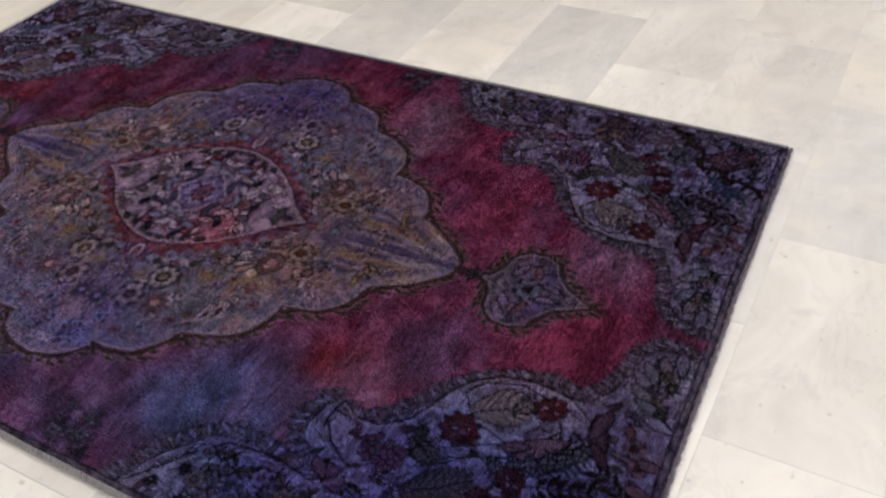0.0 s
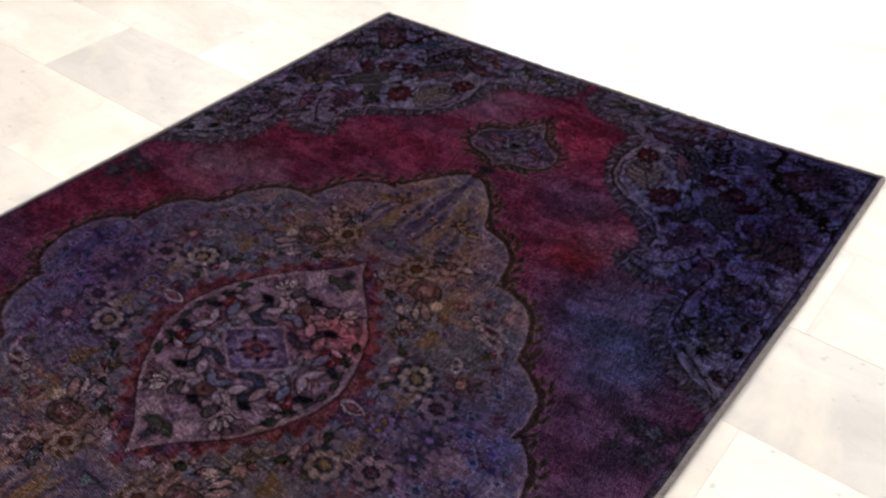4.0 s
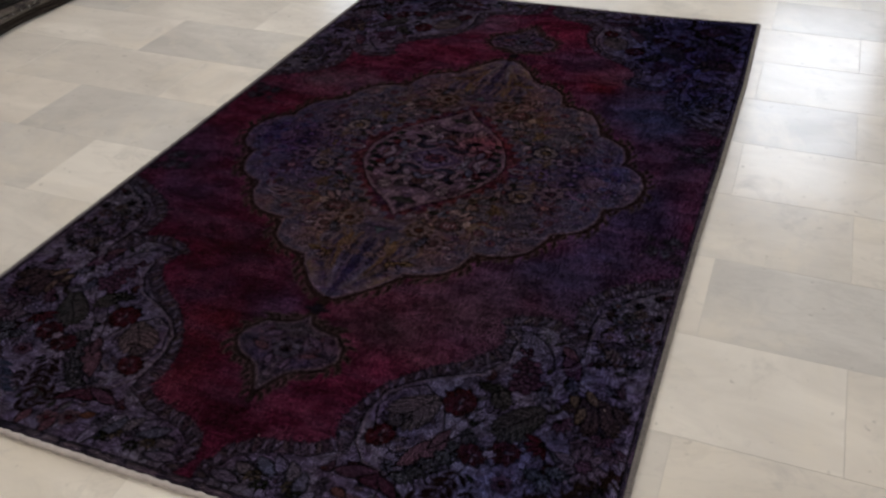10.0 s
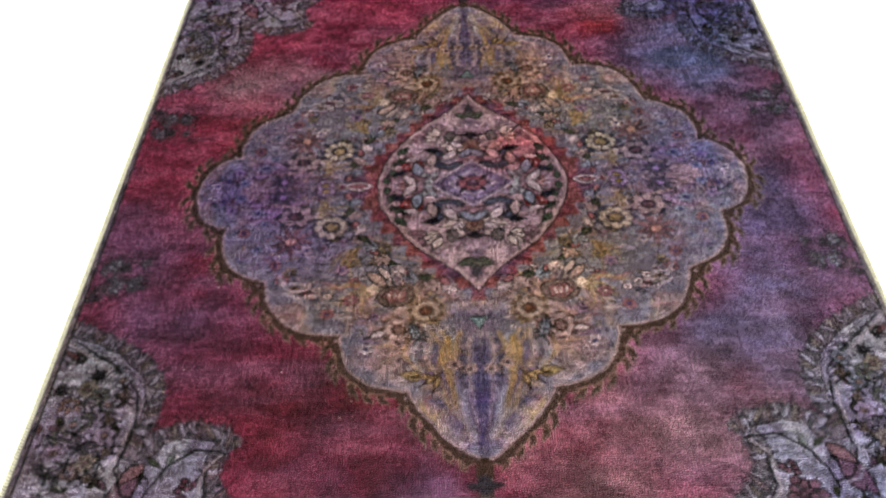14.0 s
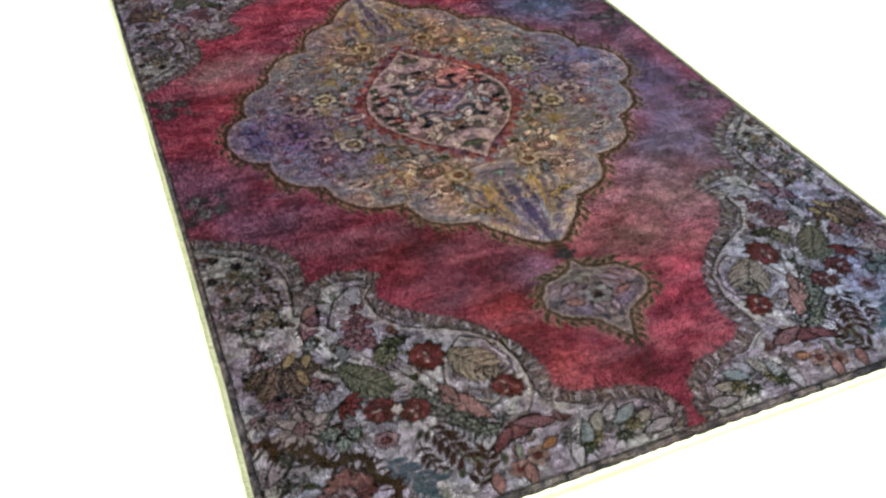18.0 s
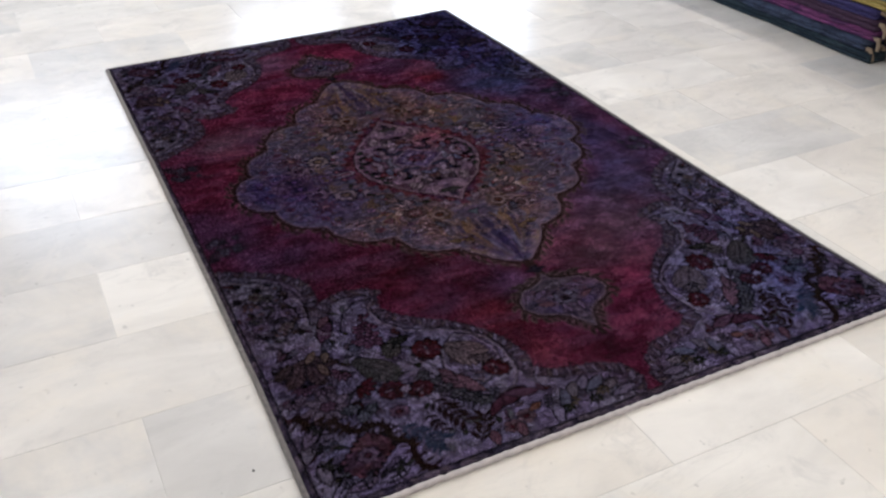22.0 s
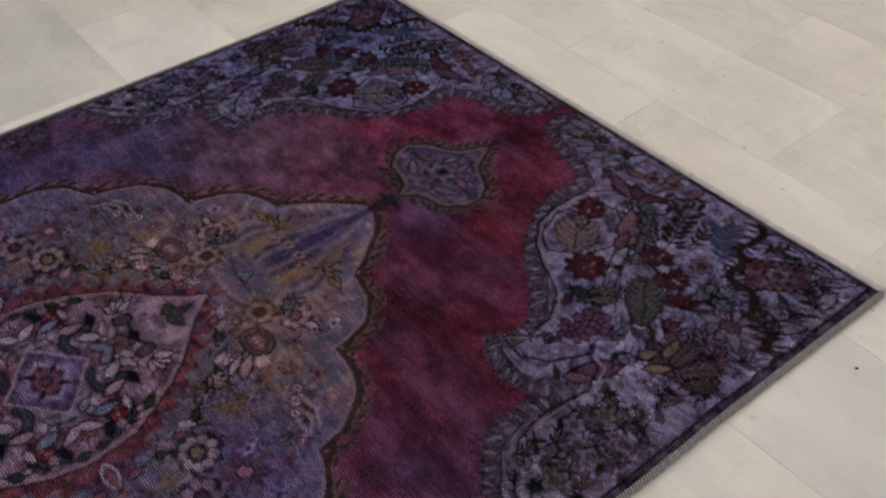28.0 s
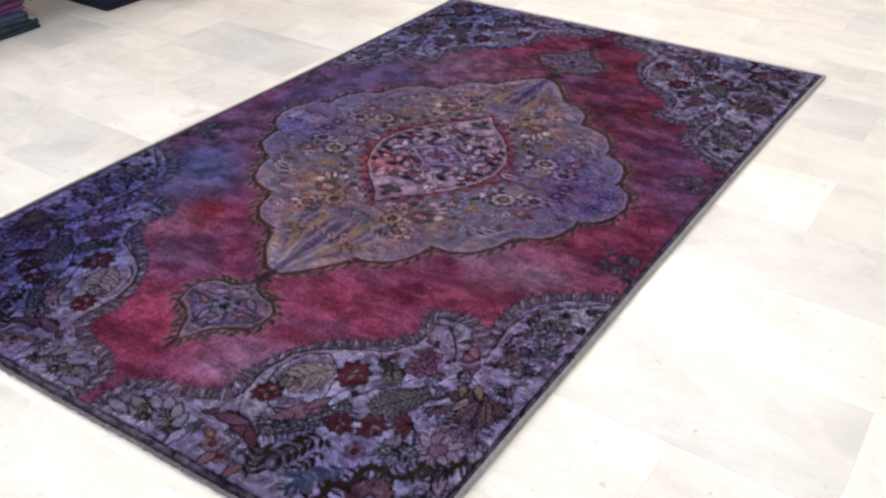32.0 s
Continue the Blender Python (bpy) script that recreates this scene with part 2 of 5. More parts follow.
box(bm, edge, ROOM_E + T, ROOM_N, ROOM_N + T, -0.1, ROOM_H)
tagged(mesh_ob("wall_north", bm, PLASTER), "white plastered wall with tall window openings", "wall", kind="structure")
tagged(mesh_ob("ceiling", one_box(ROOM_W - T, ROOM_E + T, ROOM_S - T, ROOM_N + T, ROOM_H, ROOM_H + 0.15), CEIL), "unseen plain white painted ceiling", "ceiling", kind="structure")

for i, (bx, bw, z0, z1) in enumerate(BAYS):
    win = tagged(new(f"window_{i + 1}"), "tall aluminium framed shop window", "window", kind="structure")
    win.location = (bx, ROOM_N + 0.1, 0)
    fr = one_box(-bw / 2, -bw / 2 + 0.05, -0.04, 0.04, z0, z1)
    box(fr, bw / 2 - 0.05, bw / 2, -0.04, 0.04, z0, z1)
    box(fr, -bw / 2 + 0.05, bw / 2 - 0.05, -0.04, 0.04, z0, z0 + 0.05)
    box(fr, -bw / 2 + 0.05, bw / 2 - 0.05, -0.04, 0.04, z1 - 0.05, z1)
    part("window_frame", fr, ALU, win)
    pane = part("pane", one_box(-bw / 2 + 0.052, bw / 2 - 0.052, 0.028, 0.034, z0 + 0.052, z1 - 0.052), GLASS, win)
    pane.visible_shadow = False
    part("window_sill", one_box(-bw / 2 - 0.04, bw / 2 + 0.04, -0.2, -0.11, z0 - 0.04, z0 - 0.004), PLASTER, win)


def linear_lamp(x, y, length, watts, wide=0.1):
    lamp = tagged(new("unseen_ceiling_lamp"), "unseen white rectangular ceiling lamp, switched on", "ceiling lamp", "ceiling lamps")
    lamp.location = (x, y, ROOM_H)
    h = wide / 2
    part("housing", one_box(-h - 0.01, h + 0.01, -length / 2, length / 2, -0.07, 0.0, bevel=0.006), ALU, lamp)
    part("diffuser", one_box(-h, h, -length / 2 + 0.02, length / 2 - 0.02, -0.085, -0.071), DIFFUSER, lamp)
    a = area_lamp("ceiling_light", pose(x, y, ROOM_H - 0.095), wide, length, watts, WARM)


# unseen: east pair inferred from shadows, wide south and west ones added as fill
for lx, ly, ll, lw, wide in ((3.25, -2.7, 1.8, 54, 0.16), (3.25, 2.7, 1.6, 52, 0.14), (0.2, -4.0, 2.0, 28, 2.4), (-1.9, 0.8, 3.5, 48, 1.4), (1.65, 2.75, 0.3, 2, 0.3)):
    linear_lamp(lx, ly, ll, lw, wide)

# ------------------------------------------------------------------ the rug: drawing the woven pattern
# Pattern units: the rug is 1.636 x 2.7 units; one unit is about UNIT metres.
UNIT, HALF_W, HALF_L, RUG_T = 0.932, 0.818, 1.35, 0.011
# The hand-knotted rug is out of square: its corners on the floor, in metres.
SW, SE, NE, NW = (-0.7661, -1.2862), (0.7817, -1.2599), (0.7508, 1.3149), (-0.7661, 1.2302)
STEP = 0.00125          # of the drawn quadrant
GRID = 0.0022           # of the pile mesh
rng = np.random.default_rng(7)


def value_noise(x, y, seed):
    """Smooth lattice noise between 0 and 1."""
    r = np.random.default_rng(seed).random((64, 64))
    xi, yi = np.floor(x).astype(int), np.floor(y).astype(int)
    fx, fy = x - xi, y - yi
    fx, fy = fx * fx * (3 - 2 * fx), fy * fy * (3 - 2 * fy)
    g = lambda i, j: r[(yi + j) % 64, (xi + i) % 64]
    return (g(0, 0) * (1 - fx) + g(1, 0) * fx) * (1 - fy) + (g(0, 1) * (1 - fx) + g(1, 1) * fx) * fy


def fbm(x, y, seed, octaves=4):
    out, amp, total = 0, 1.0, 0
    for k in range(octaves):
        out = out + amp * value_noise(x * 2**k, y * 2**k, seed + 11 * k)
        total += amp
        amp *= 0.55
    return out / total


NA, NB = int(HALF_W / STEP) + 8, int(HALF_L / STEP) + 8
AX, BX = np.meshgrid(np.arange(NA) * STEP, np.arange(NB) * STEP)
PIC = np.zeros((NB, NA, 3), np.float32)       # colours of the quadrant
KIND = np.zeros((NB, NA), np.float32)         # 0 field, 1 medallion, 2 corner, 3 pendant
BARE = np.ones((NB, NA), np.float32)          # how much of the plain field shows at a place


def window(cx, cy, r):
    i0, i1 = max(0, int((cx - r) / STEP)), min(NA, int((cx + r) / STEP) + 2)
    j0, j1 = max(0, int((cy - r) / STEP)), min(NB, int((cy + r) / STEP) + 2)
    return (slice(j0, j1), slice(i0, i1)) if i1 > i0 and j1 > j0 else None


def lay(w, alpha, c):
    a = np.clip(alpha, 0, 1)[..., None].astype(np.float32) * (c[3] if len(c) > 3 else 1.0)
    PIC[w] = PIC[w] * (1 - a) + np.array(c[:3], np.float32) * a
    BARE[w] *= 1 - a[..., 0]


def cover(d, soft=0.0016):
    return 0.5 - d / soft


def blob(cx, cy, rx, ry, c, turn=0.0, lobes=0, amp=0.0, line=None, width=0.0035, phase=0.0):
    """An ellipse, or a flower outline with that many lobes; line: the colour of its contour."""
    w = window(cx, cy, max(rx, ry) * (1.15 + amp) + 0.01)
    if w is None:
        return
    x, y = AX[w] - cx, BX[w] - cy
    ct, st = math.cos(turn), math.sin(turn)
    u, v = (x * ct + y * st) / rx, (-x * st + y * ct) / ry
    r, th = np.hypot(u, v), np.arctan2(v, u)
    d = (r - 1 - amp * np.cos(lobes * th + phase)) * min(rx, ry)
    if line is not None:
        lay(w, cover(d - width * 1.25), line)
    if c is not None:
        lay(w, cover(d), c)


def leaf(cx, cy, length, wide, turn, c, line=None, teeth=0, width=0.003):
    w = window(cx, cy, length + 0.012)
    if w is None:
        return
    x, y = AX[w] - cx, BX[w] - cy
    ct, st = math.cos(turn), math.sin(turn)
    u, v = x * ct + y * st, -x * st + y * ct
    t = np.clip(u / length, -1.2, 1.2)
    edge = wide * (1 - t * t) * (1 + (0.35 * np.sin(t * teeth * math.pi) if teeth else 0)) * (1 - 0.25 * t)
    d = np.abs(v) - edge
    if line is not None:
        lay(w, cover(d - width * 1.3), line)
    lay(w, cover(d), c)


def stroke(pts, c, width=0.0035):
    p = np.array(pts, float)
    lo, hi = p.min(0) - 0.01 - width, p.max(0) + 0.01 + width
    w = (slice(max(0, int(lo[1] / STEP)), max(1, int(hi[1] / STEP) + 1)), slice(max(0, int(lo[0] / STEP)), max(1, int(hi[0] / STEP) + 1)))
    x, y = AX[w], BX[w]
    if x.size == 0:
        return
    d = np.full(x.shape, 9.0)
    for (x0, y0), (x1, y1) in zip(p, p[1:]):
        dx, dy = x1 - x0, y1 - y0
        t = np.clip(((x - x0) * dx + (y - y0) * dy) / (dx * dx + dy * dy + 1e-9), 0, 1)
        d = np.minimum(d, np.hypot(x - x0 - t * dx, y - y0 - t * dy))
    lay(w, cover(d - width * 0.65), c)


def arc(p, q, bulge, n=10):
    """Points from p to q on a bow that stands out by bulge to the right hand of the way."""
    (x0, y0), (x1, y1) = p, q
    dx, dy = x1 - x0, y1 - y0
    k = math.hypot(dx, dy)
    nx, ny = dy / k, -dx / k
    return [(x0 + dx * t + nx * bulge * 4 * t * (1 - t), y0 + dy * t + ny * bulge * 4 * t * (1 - t)) for t in (i / n for i in range(n + 1))]


def curl(cx, cy, r, turn, c, sweep=4.2, width=0.003):
    stroke([(cx + r * (1 - k / 16) * math.cos(turn + sweep * k / 12), cy + r * (1 - k / 16) * math.sin(turn + sweep * k / 12)) for k in range(13)], c, width)


def region(pts):
    """Signed distance (inside negative) to a closed outline, over the whole quadrant (coarse window)."""
    p = np.array(pts, float)
    inside = np.zeros(AX.shape, bool)
    d = np.full(AX.shape, 9.0)
    for (x0, y0), (x1, y1) in zip(p, np.roll(p, -1, 0)):
        cond = (y0 > BX) != (y1 > BX)
        if y1 != y0:
            inside ^= cond & (AX < (x1 - x0) * (BX - y0) / (y1 - y0) + x0)
        lo = (slice(max(0, int((min(y0, y1) - 0.07) / STEP)), max(0, int((max(y0, y1) + 0.07) / STEP))), slice(max(0, int((min(x0, x1) - 0.07) / STEP)), max(0, int((max(x0, x1) + 0.07) / STEP))))
        x, y = AX[lo], BX[lo]
        if x.size:
            dx, dy = x1 - x0, y1 - y0
            t = np.clip(((x - x0) * dx + (y - y0) * dy) / (dx * dx + dy * dy + 1e-9), 0, 1)
            d[lo] = np.minimum(d[lo], np.hypot(x - x0 - t * dx, y - y0 - t * dy))
    return np.where(inside, -d, d)


ALL = (slice(0, NB), slice(0, NA))
BROWN, DARK, INK = lin(60, 44, 40), lin(46, 41, 56), lin(32, 28, 40)
SEPIA = lin(54, 46, 56)
PINKLINE, TAN = lin(140, 124, 132), lin(124, 106, 92)
MEDG, PALE, SPG, SPB = lin(108, 104, 124), lin(154, 144, 158), lin(126, 123, 152), lin(92, 90, 110)
REDF, ROSE, WINE, GRAPE = lin(94, 36, 50), lin(124, 84, 96), lin(92, 46, 60), lin(108, 72, 98)
GREEN, TEAL, OLIVE, GOLD = lin(66, 70, 66), lin(84, 116, 126), lin(112, 104, 84), lin(134, 116, 84)
NAVY, LILAC, BLUEG, WHITE = lin(62, 62, 108), lin(128, 108, 148), lin(104, 116, 140), lin(178, 170, 176)



# --- medallion
def tint_of(c, k):
    return tuple(min(1.0, v * k) for v in c[:3])


def faint(c, a):
    return (*c[:3], a)


def spread(n):
    """Noise stretched to the whole range from 0 to 1."""
    return np.clip((n - 0.5) * 2.6 + 0.5, 0, 1)


def marbled(w, alpha, colours, scale, seed, even=0.62):
    """A ground of several dyes that run into one another in small clouds."""
    x, y = AX[w], BX[w]
    out = np.zeros(x.shape + (3,)) + np.array(colours[0])
    for k, c in enumerate(colours[1:]):
        m = np.clip((fbm(x * scale * 1.2, y * scale, seed + 17 * k, 4) - 0.47) * 7, 0, 1)[..., None]
        out = out * (1 - m) + np.array(c) * m
    out = out * (even + 2 * (1 - even) * spread(fbm(x * 55, y * 75, seed + 5, 3)))[..., None]
    a = np.clip(alpha, 0, 1)[..., None]
    PIC[w] = PIC[w] * (1 - a) + out * a
    BARE[w] *= 1 - a[..., 0]


def flames(pts, size, pitch, base, lean):
    """Curved flame leaves off an outline, brown with a tan contour, to the right hand of the way."""
    p = np.array(pts, float)
    seg = np.hypot(*np.diff(p, axis=0).T)
    along = np.r_[0, np.cumsum(seg)]
    for s in np.arange(pitch * 0.4, along[-1], pitch):
        s = min(s + rng.uniform(-0.2, 0.2) * pitch, along[-1] - 1e-4)
        k = max(0, min(np.searchsorted(along, s) - 1, len(seg) - 1))
        dx, dy = (p[k + 1] - p[k]) / max(seg[k], 1e-6)
        x, y = p[k] + (p[k + 1] - p[k]) * ((s - along[k]) / max(seg[k], 1e-6))
        z = size * rng.uniform(0.65, 1.25)
        ang = math.atan2(-dx + lean * dy, dy + lean * dx)
        for c, wide, grow in ((TAN, 0.0082, 0.004), (BROWN, 0.0060, 0.0)):
            leaf(x + dy * base + 0.30 * z * math.cos(ang), y - dx * base + 0.30 * z * math.sin(ang), z * 0.5 + grow, wide, ang, c)
            leaf(x + dy * base + 0.72 * z * math.cos(ang + 0.25), y - dx * base + 0.72 * z * math.sin(ang + 0.25), z * 0.34 + grow, wide * 0.55, ang + 0.45, c)


def serrate(cx, cy, length, wide, turn, c, line=None, teeth=6):
    """A leaf with toothed sides, a midrib and side veins."""
    line = INK if line is None else line
    ct, st = math.cos(turn), math.sin(turn)
    for k in range(teeth):
        q = -0.85 + 1.7 * k / max(1, teeth - 1)
        half = wide * (1 - q * q * 0.75)
        for s in (-1, 1):
            u, v = q * length, s * half * 0.55
            leaf(cx + u * ct - v * st, cy + u * st + v * ct, half * 0.85, half * 0.36, turn + s * 0.85, c, line, 0, 0.0022)
    leaf(cx, cy, length, wide * 0.5, turn, c)
    stroke([(cx - length * ct, cy - length * st), (cx + length * ct, cy + length * st)], line, 0.0024)
    for k in range(teeth - 1):
        q = -0.7 + 1.4 * k / max(1, teeth - 2)
        for s in (-1, 1):
            u, v = q * length + wide * 0.4, s * wide * 0.55 * (1 - q * q * 0.6)
            stroke([(cx + q * length * ct, cy + q * length * st), (cx + u * ct - v * st, cy + u * st + v * ct)], faint(line, 0.7), 0.0018)


def rosette(x, y, r, petal, heart, lobes=8, ring=INK):
    petal = tuple(0.80 * p + 0.20 * g for p, g in zip(petal, MEDG))
    blob(x, y, r * 1.06, r * 0.98, faint(ring, 0.75), lobes=lobes, amp=0.10)
    for k in range(lobes):
        t = 2 * math.pi * (k + 0.3) / lobes
        blob(x + 0.66 * r * math.cos(t), y + 0.64 * r * math.sin(t), r * 1.75 / lobes + 0.001, r * 1.6 / lobes + 0.001, tint_of(petal, rng.uniform(0.75, 1.15)))
    blob(x, y, r * 0.44, r * 0.41, faint(ring, 0.7))
    blob(x, y, r * 0.30, r * 0.27, heart, lobes=5, amp=0.15)


def aster(x, y, r, c, heart, n=9):
    for k in range(n):
        t = 2 * math.pi * k / n + 0.2
        leaf(x + 0.60 * r * math.cos(t), y + 0.60 * r * math.sin(t), r * 0.42, r * 0.13, t, tint_of(tuple(0.6 * p + 0.4 * g for p, g in zip(c, MEDG)), rng.uniform(0.7, 1.1)), faint(INK, 0.5), 0, 0.0016)
    blob(x, y, r * 0.24, r * 0.24, heart, line=INK, width=0.002)


def peony(x, y, rx, ry, c, turn=0.0):
    """A many-petalled red flower: ragged dark contour, two rings of petals, pale flecks."""
    blob(x, y, rx * 0.98, ry * 0.98, faint(INK, 0.85), turn=turn, lobes=9, amp=0.12)
    for n, q, s in ((10, 0.70, 0.21), (6, 0.34, 0.20)):
        for k in range(n):
            t = 2 * math.pi * (k + rng.uniform(0.3, 0.7)) / n
            u, v = q * rx * math.cos(t), q * ry * math.sin(t)
            ct, st = math.cos(turn), math.sin(turn)
            blob(x + u * ct - v * st, y + u * st + v * ct, rx * s, ry * s * 1.15, tint_of(c, rng.uniform(0.55, 1.15)), turn=t, lobes=3, amp=0.12)
    for k in range(5):
        t, q = rng.uniform(0, 6.3), rng.uniform(0.1, 0.6)
        leaf(x + q * rx * math.cos(t), y + q * ry * math.sin(t), 0.006, 0.0024, t, (ROSE, PINKLINE, INK)[k % 3])


def sprig(x, y, size, turn, c, line=INK):
    """A little outlined flower on a bent stalk with two leaves."""
    ct, st = math.cos(turn), math.sin(turn)
    stroke(arc((x - size * ct, y - size * st), (x + size * 0.4 * ct, y + size * 0.4 * st), size * 0.25, 5), faint(line, 0.9), 0.0024)
    for s in (-1, 1):
        t = turn + s * 1.0
        leaf(x - 0.2 * size * ct + 0.4 * size * math.cos(t), y - 0.2 * size * st + 0.4 * size * math.sin(t), size * 0.42, size * 0.15, t, tint_of(c, 0.75), line, 0, 0.002)
    for s in (-0.7, 0, 0.7):
        t = turn + s
        leaf(x + 0.75 * size * math.cos(t), y + 0.75 * size * math.sin(t), size * 0.34, size * 0.15, t, tint_of(c, rng.uniform(0.8, 1.2)), line, 0, 0.0018)


CUSPS = [(0.0, 0.744), (0.134, 0.590), (0.268, 0.452), (0.437, 0.307), (0.543, 0.138)]
outline = []
for (p, q), b in zip(zip(CUSPS, CUSPS[1:]), (-0.024, -0.045, -0.050, -0.042)):
    outline += arc(p, q, b)[:-1]
outline += [(0.543 + 0.083 * math.sin(k / 8 * math.pi / 2), 0.138 * math.cos(k / 8 * math.pi / 2)) for k in range(9)]
# soften the pointed tip into an ogee
outline = [(x, y) if y < 0.60 else (x * (0.80 + 0.2 * (0.744 - y) / 0.144), y) for x, y in outline]
med = region(outline + [(0.0, -0.02), (-0.02, -0.02), (-0.02, 0.744)])
med[:, :3] = np.where(BX[:, :3] < 0.744, -np.maximum(0.744 - BX[:, :3], 0), med[:, :3])
wob = 0.006 * (value_noise(AX * 60, BX * 60, 3) - 0.5)
flames(outline[::-1], 0.038, 0.031, 0.013, 0.75)
lay(ALL, cover(med - 0.0200 - wob * 2), TAN)
for cx, cy in CUSPS[1:]:
    k = 0.024 / math.hypot(cx, cy)
    blob(cx * (1 + k * 0.5), cy * (1 + k * 0.5), 0.022, 0.022, BROWN)
lay(ALL, cover(med - 0.0178 - wob * 2), BROWN)
for cx, cy in CUSPS[1:]:
    k = 0.017 / math.hypot(cx, cy)
    blob(cx * (1 + k), cy * (1 + k), 0.0032, 0.0032, PINKLINE)
lay(ALL, cover(med - 0.0028), faint(PINKLINE, 0.9))
marbled(ALL, cover(med + 0.0022), (lin(116, 112, 128), lin(82, 82, 118), lin(146, 130, 98), lin(142, 134, 146), lin(116, 98, 126), lin(132, 112, 116), lin(98, 102, 122)), 9, 130, 0.78)
rimq_ = np.clip(1 - np.abs(med + 0.040) / 0.05, 0, 1) * np.clip((fbm(AX * 8, BX * 8, 44) - 0.35) * 3, 0, 0.75)
lay(ALL, rimq_ * (med < 0), faint(lin(74, 70, 108), 0.6))
KIND[med < 0.03] = 1

# dense faint scroll filling of the medallion ground
for k in range(700):
    x, y = rng.uniform(0, 0.62), rng.uniform(0, 0.72)
    j, i = min(NB - 1, int(y / STEP)), min(NA - 1, int(x / STEP))
    if med[j, i] > -0.020:
        continue
    c = (DARK, NAVY, LILAC, BLUEG, GOLD, OLIVE, PINKLINE, DARK, GREEN, PALE, ROSE)[k % 11]
    if k % 3 == 0:
        curl(x, y, rng.uniform(0.006, 0.014), rng.uniform(0, 6.3), faint(c, 0.75), rng.uniform(2, 4.5), 0.0028)
    elif k % 3 == 1:
        leaf(x, y, rng.uniform(0.014, 0.040), rng.uniform(0.003, 0.008), rng.uniform(-0.5, 0.5), faint(c, 0.38))
    else:
        blob(x, y, rng.uniform(0.004, 0.008), rng.uniform(0.003, 0.006), faint(c, 0.5), turn=rng.uniform(0, 3), lobes=4, amp=0.2)
for k in range(70):
    x, y = rng.uniform(0, 0.62), rng.uniform(0, 0.70)
    if med[min(NB - 1, int(y / STEP)), min(NA - 1, int(x / STEP))] < -0.03:
        sprig(x, y, rng.uniform(0.014, 0.024), rng.uniform(0, 6.3), (PALE, BLUEG, LILAC, OLIVE, ROSE, PINKLINE)[k % 6], faint(INK, 0.55))
# washed golden feathers that fan out from the flower groups
for fx, fy, n, a0, a1 in ((0.06, 0.47, 7, 1.1, 2.0), (0.21, 0.34, 8, -0.6, 0.9), (0.09, 0.31, 5, 0.8, 2.2), (0.25, 0.22, 7, 0.2, 1.4), (0.33, 0.06, 6, 0.9, 2.2)):
    for k in range(n):
        ang = a0 + (a1 - a0) * k / max(1, n - 1)
        r = rng.uniform(0.04, 0.09)
        stroke([(fx, fy), (fx + r * 0.55 * math.cos(ang), fy + r * 0.55 * math.sin(ang)), (fx + r * math.cos(ang + 0.25), fy + r * math.sin(ang + 0.25))], faint(GOLD if k % 2 else OLIVE, 0.5), rng.uniform(0.004, 0.009))
# long pale and dark flutes in the tip
for k in range(10):
    x = 0.006 + 0.012 * k
    stroke([(x * 0.35, 0.71 - 0.5 * x), (x, 0.63 - 0.7 * x), (x * 1.3, 0.53 - 0.2 * x), (x * 1.2, 0.47)], faint((NAVY, PINKLINE, DARK, BLUEG, GOLD)[k % 5], 0.45), rng.uniform(0.005, 0.010))
stroke(arc((0.038, 0.46), (0.050, 0.60), 0.010) + [(0.020, 0.70)], faint(GOLD, 0.6), 0.008)
stroke([(0.0, 0.725), (0.0, 0.60), (0.0, 0.50)], faint(lin(52, 42, 78), 0.45), 0.014)
for q in (0.028, 0.034):
    stroke([(q * 0.5, 0.70), (q, 0.655), (q * 1.1, 0.60)], faint(lin(140, 138, 150), 0.4), 0.010)
for q in (0.062, 0.078):
    stroke([(q * 0.75, 0.63), (q, 0.56), (q * 0.95, 0.49), (q * 1.2, 0.455)], faint(lin(140, 118, 74), 0.45), 0.008)
w = window(0, 0.433, 0.04)
lay(w, cover(np.maximum(np.abs(AX[w]) - (0.452 - BX[w]) * 0.7, 0.418 - BX[w])), INK)
lay(w, cover(np.maximum(np.abs(AX[w]) - (0.447 - BX[w]) * 0.7, 0.421 - BX[w])), TEAL)

blob(0.103, 0.400, 0.041, 0.038, faint(lin(132, 116, 92), 0.5), lobes=9, amp=0.06)
rosette(0.103, 0.400, 0.033, lin(138, 126, 118), lin(92, 66, 56), 9, BROWN)
rosette(0.157, 0.448, 0.034, lin(146, 128, 132), lin(104, 86, 88), 8, BROWN)
blob(0.118, 0.449, 0.006, 0.011, WHITE, line=WINE, width=0.002)
blob(0.166, 0.358, 0.036, 0.027, lin(98, 88, 90), line=BROWN, width=0.003)
blob(0.166, 0.358, 0.024, 0.018, lin(108, 78, 84), line=faint(INK, 0.8), width=0.0022, lobes=5, amp=0.12)
for q in (-0.010, 0.0, 0.012):
    blob(0.166 + q, 0.358, 0.003, 0.008, PALE, turn=q * 20)
for k in range(8):
    t = 2 * math.pi * k / 8
    leaf(0.212 + 0.009 * math.cos(t), 0.336 + 0.009 * math.sin(t), 0.008, 0.0036, t, lin(168, 158, 158))
for x in (0.020, 0.052):
    rosette(x, 0.556 - 0.4 * x, 0.013, lin(146, 128, 130), DARK, 5, BROWN)
leaf(0.128, 0.556, 0.024, 0.009, -0.2, lin(128, 114, 84), faint(BROWN, 0.8))
leaf(0.198, 0.456, 0.014, 0.007, 0.2, PALE, INK)
serrate(0.125, 0.455, 0.022, 0.010, 1.9, BLUEG, None, 4)
leaf(0.205, 0.310, 0.028, 0.009, 2.4, PINKLINE, INK)
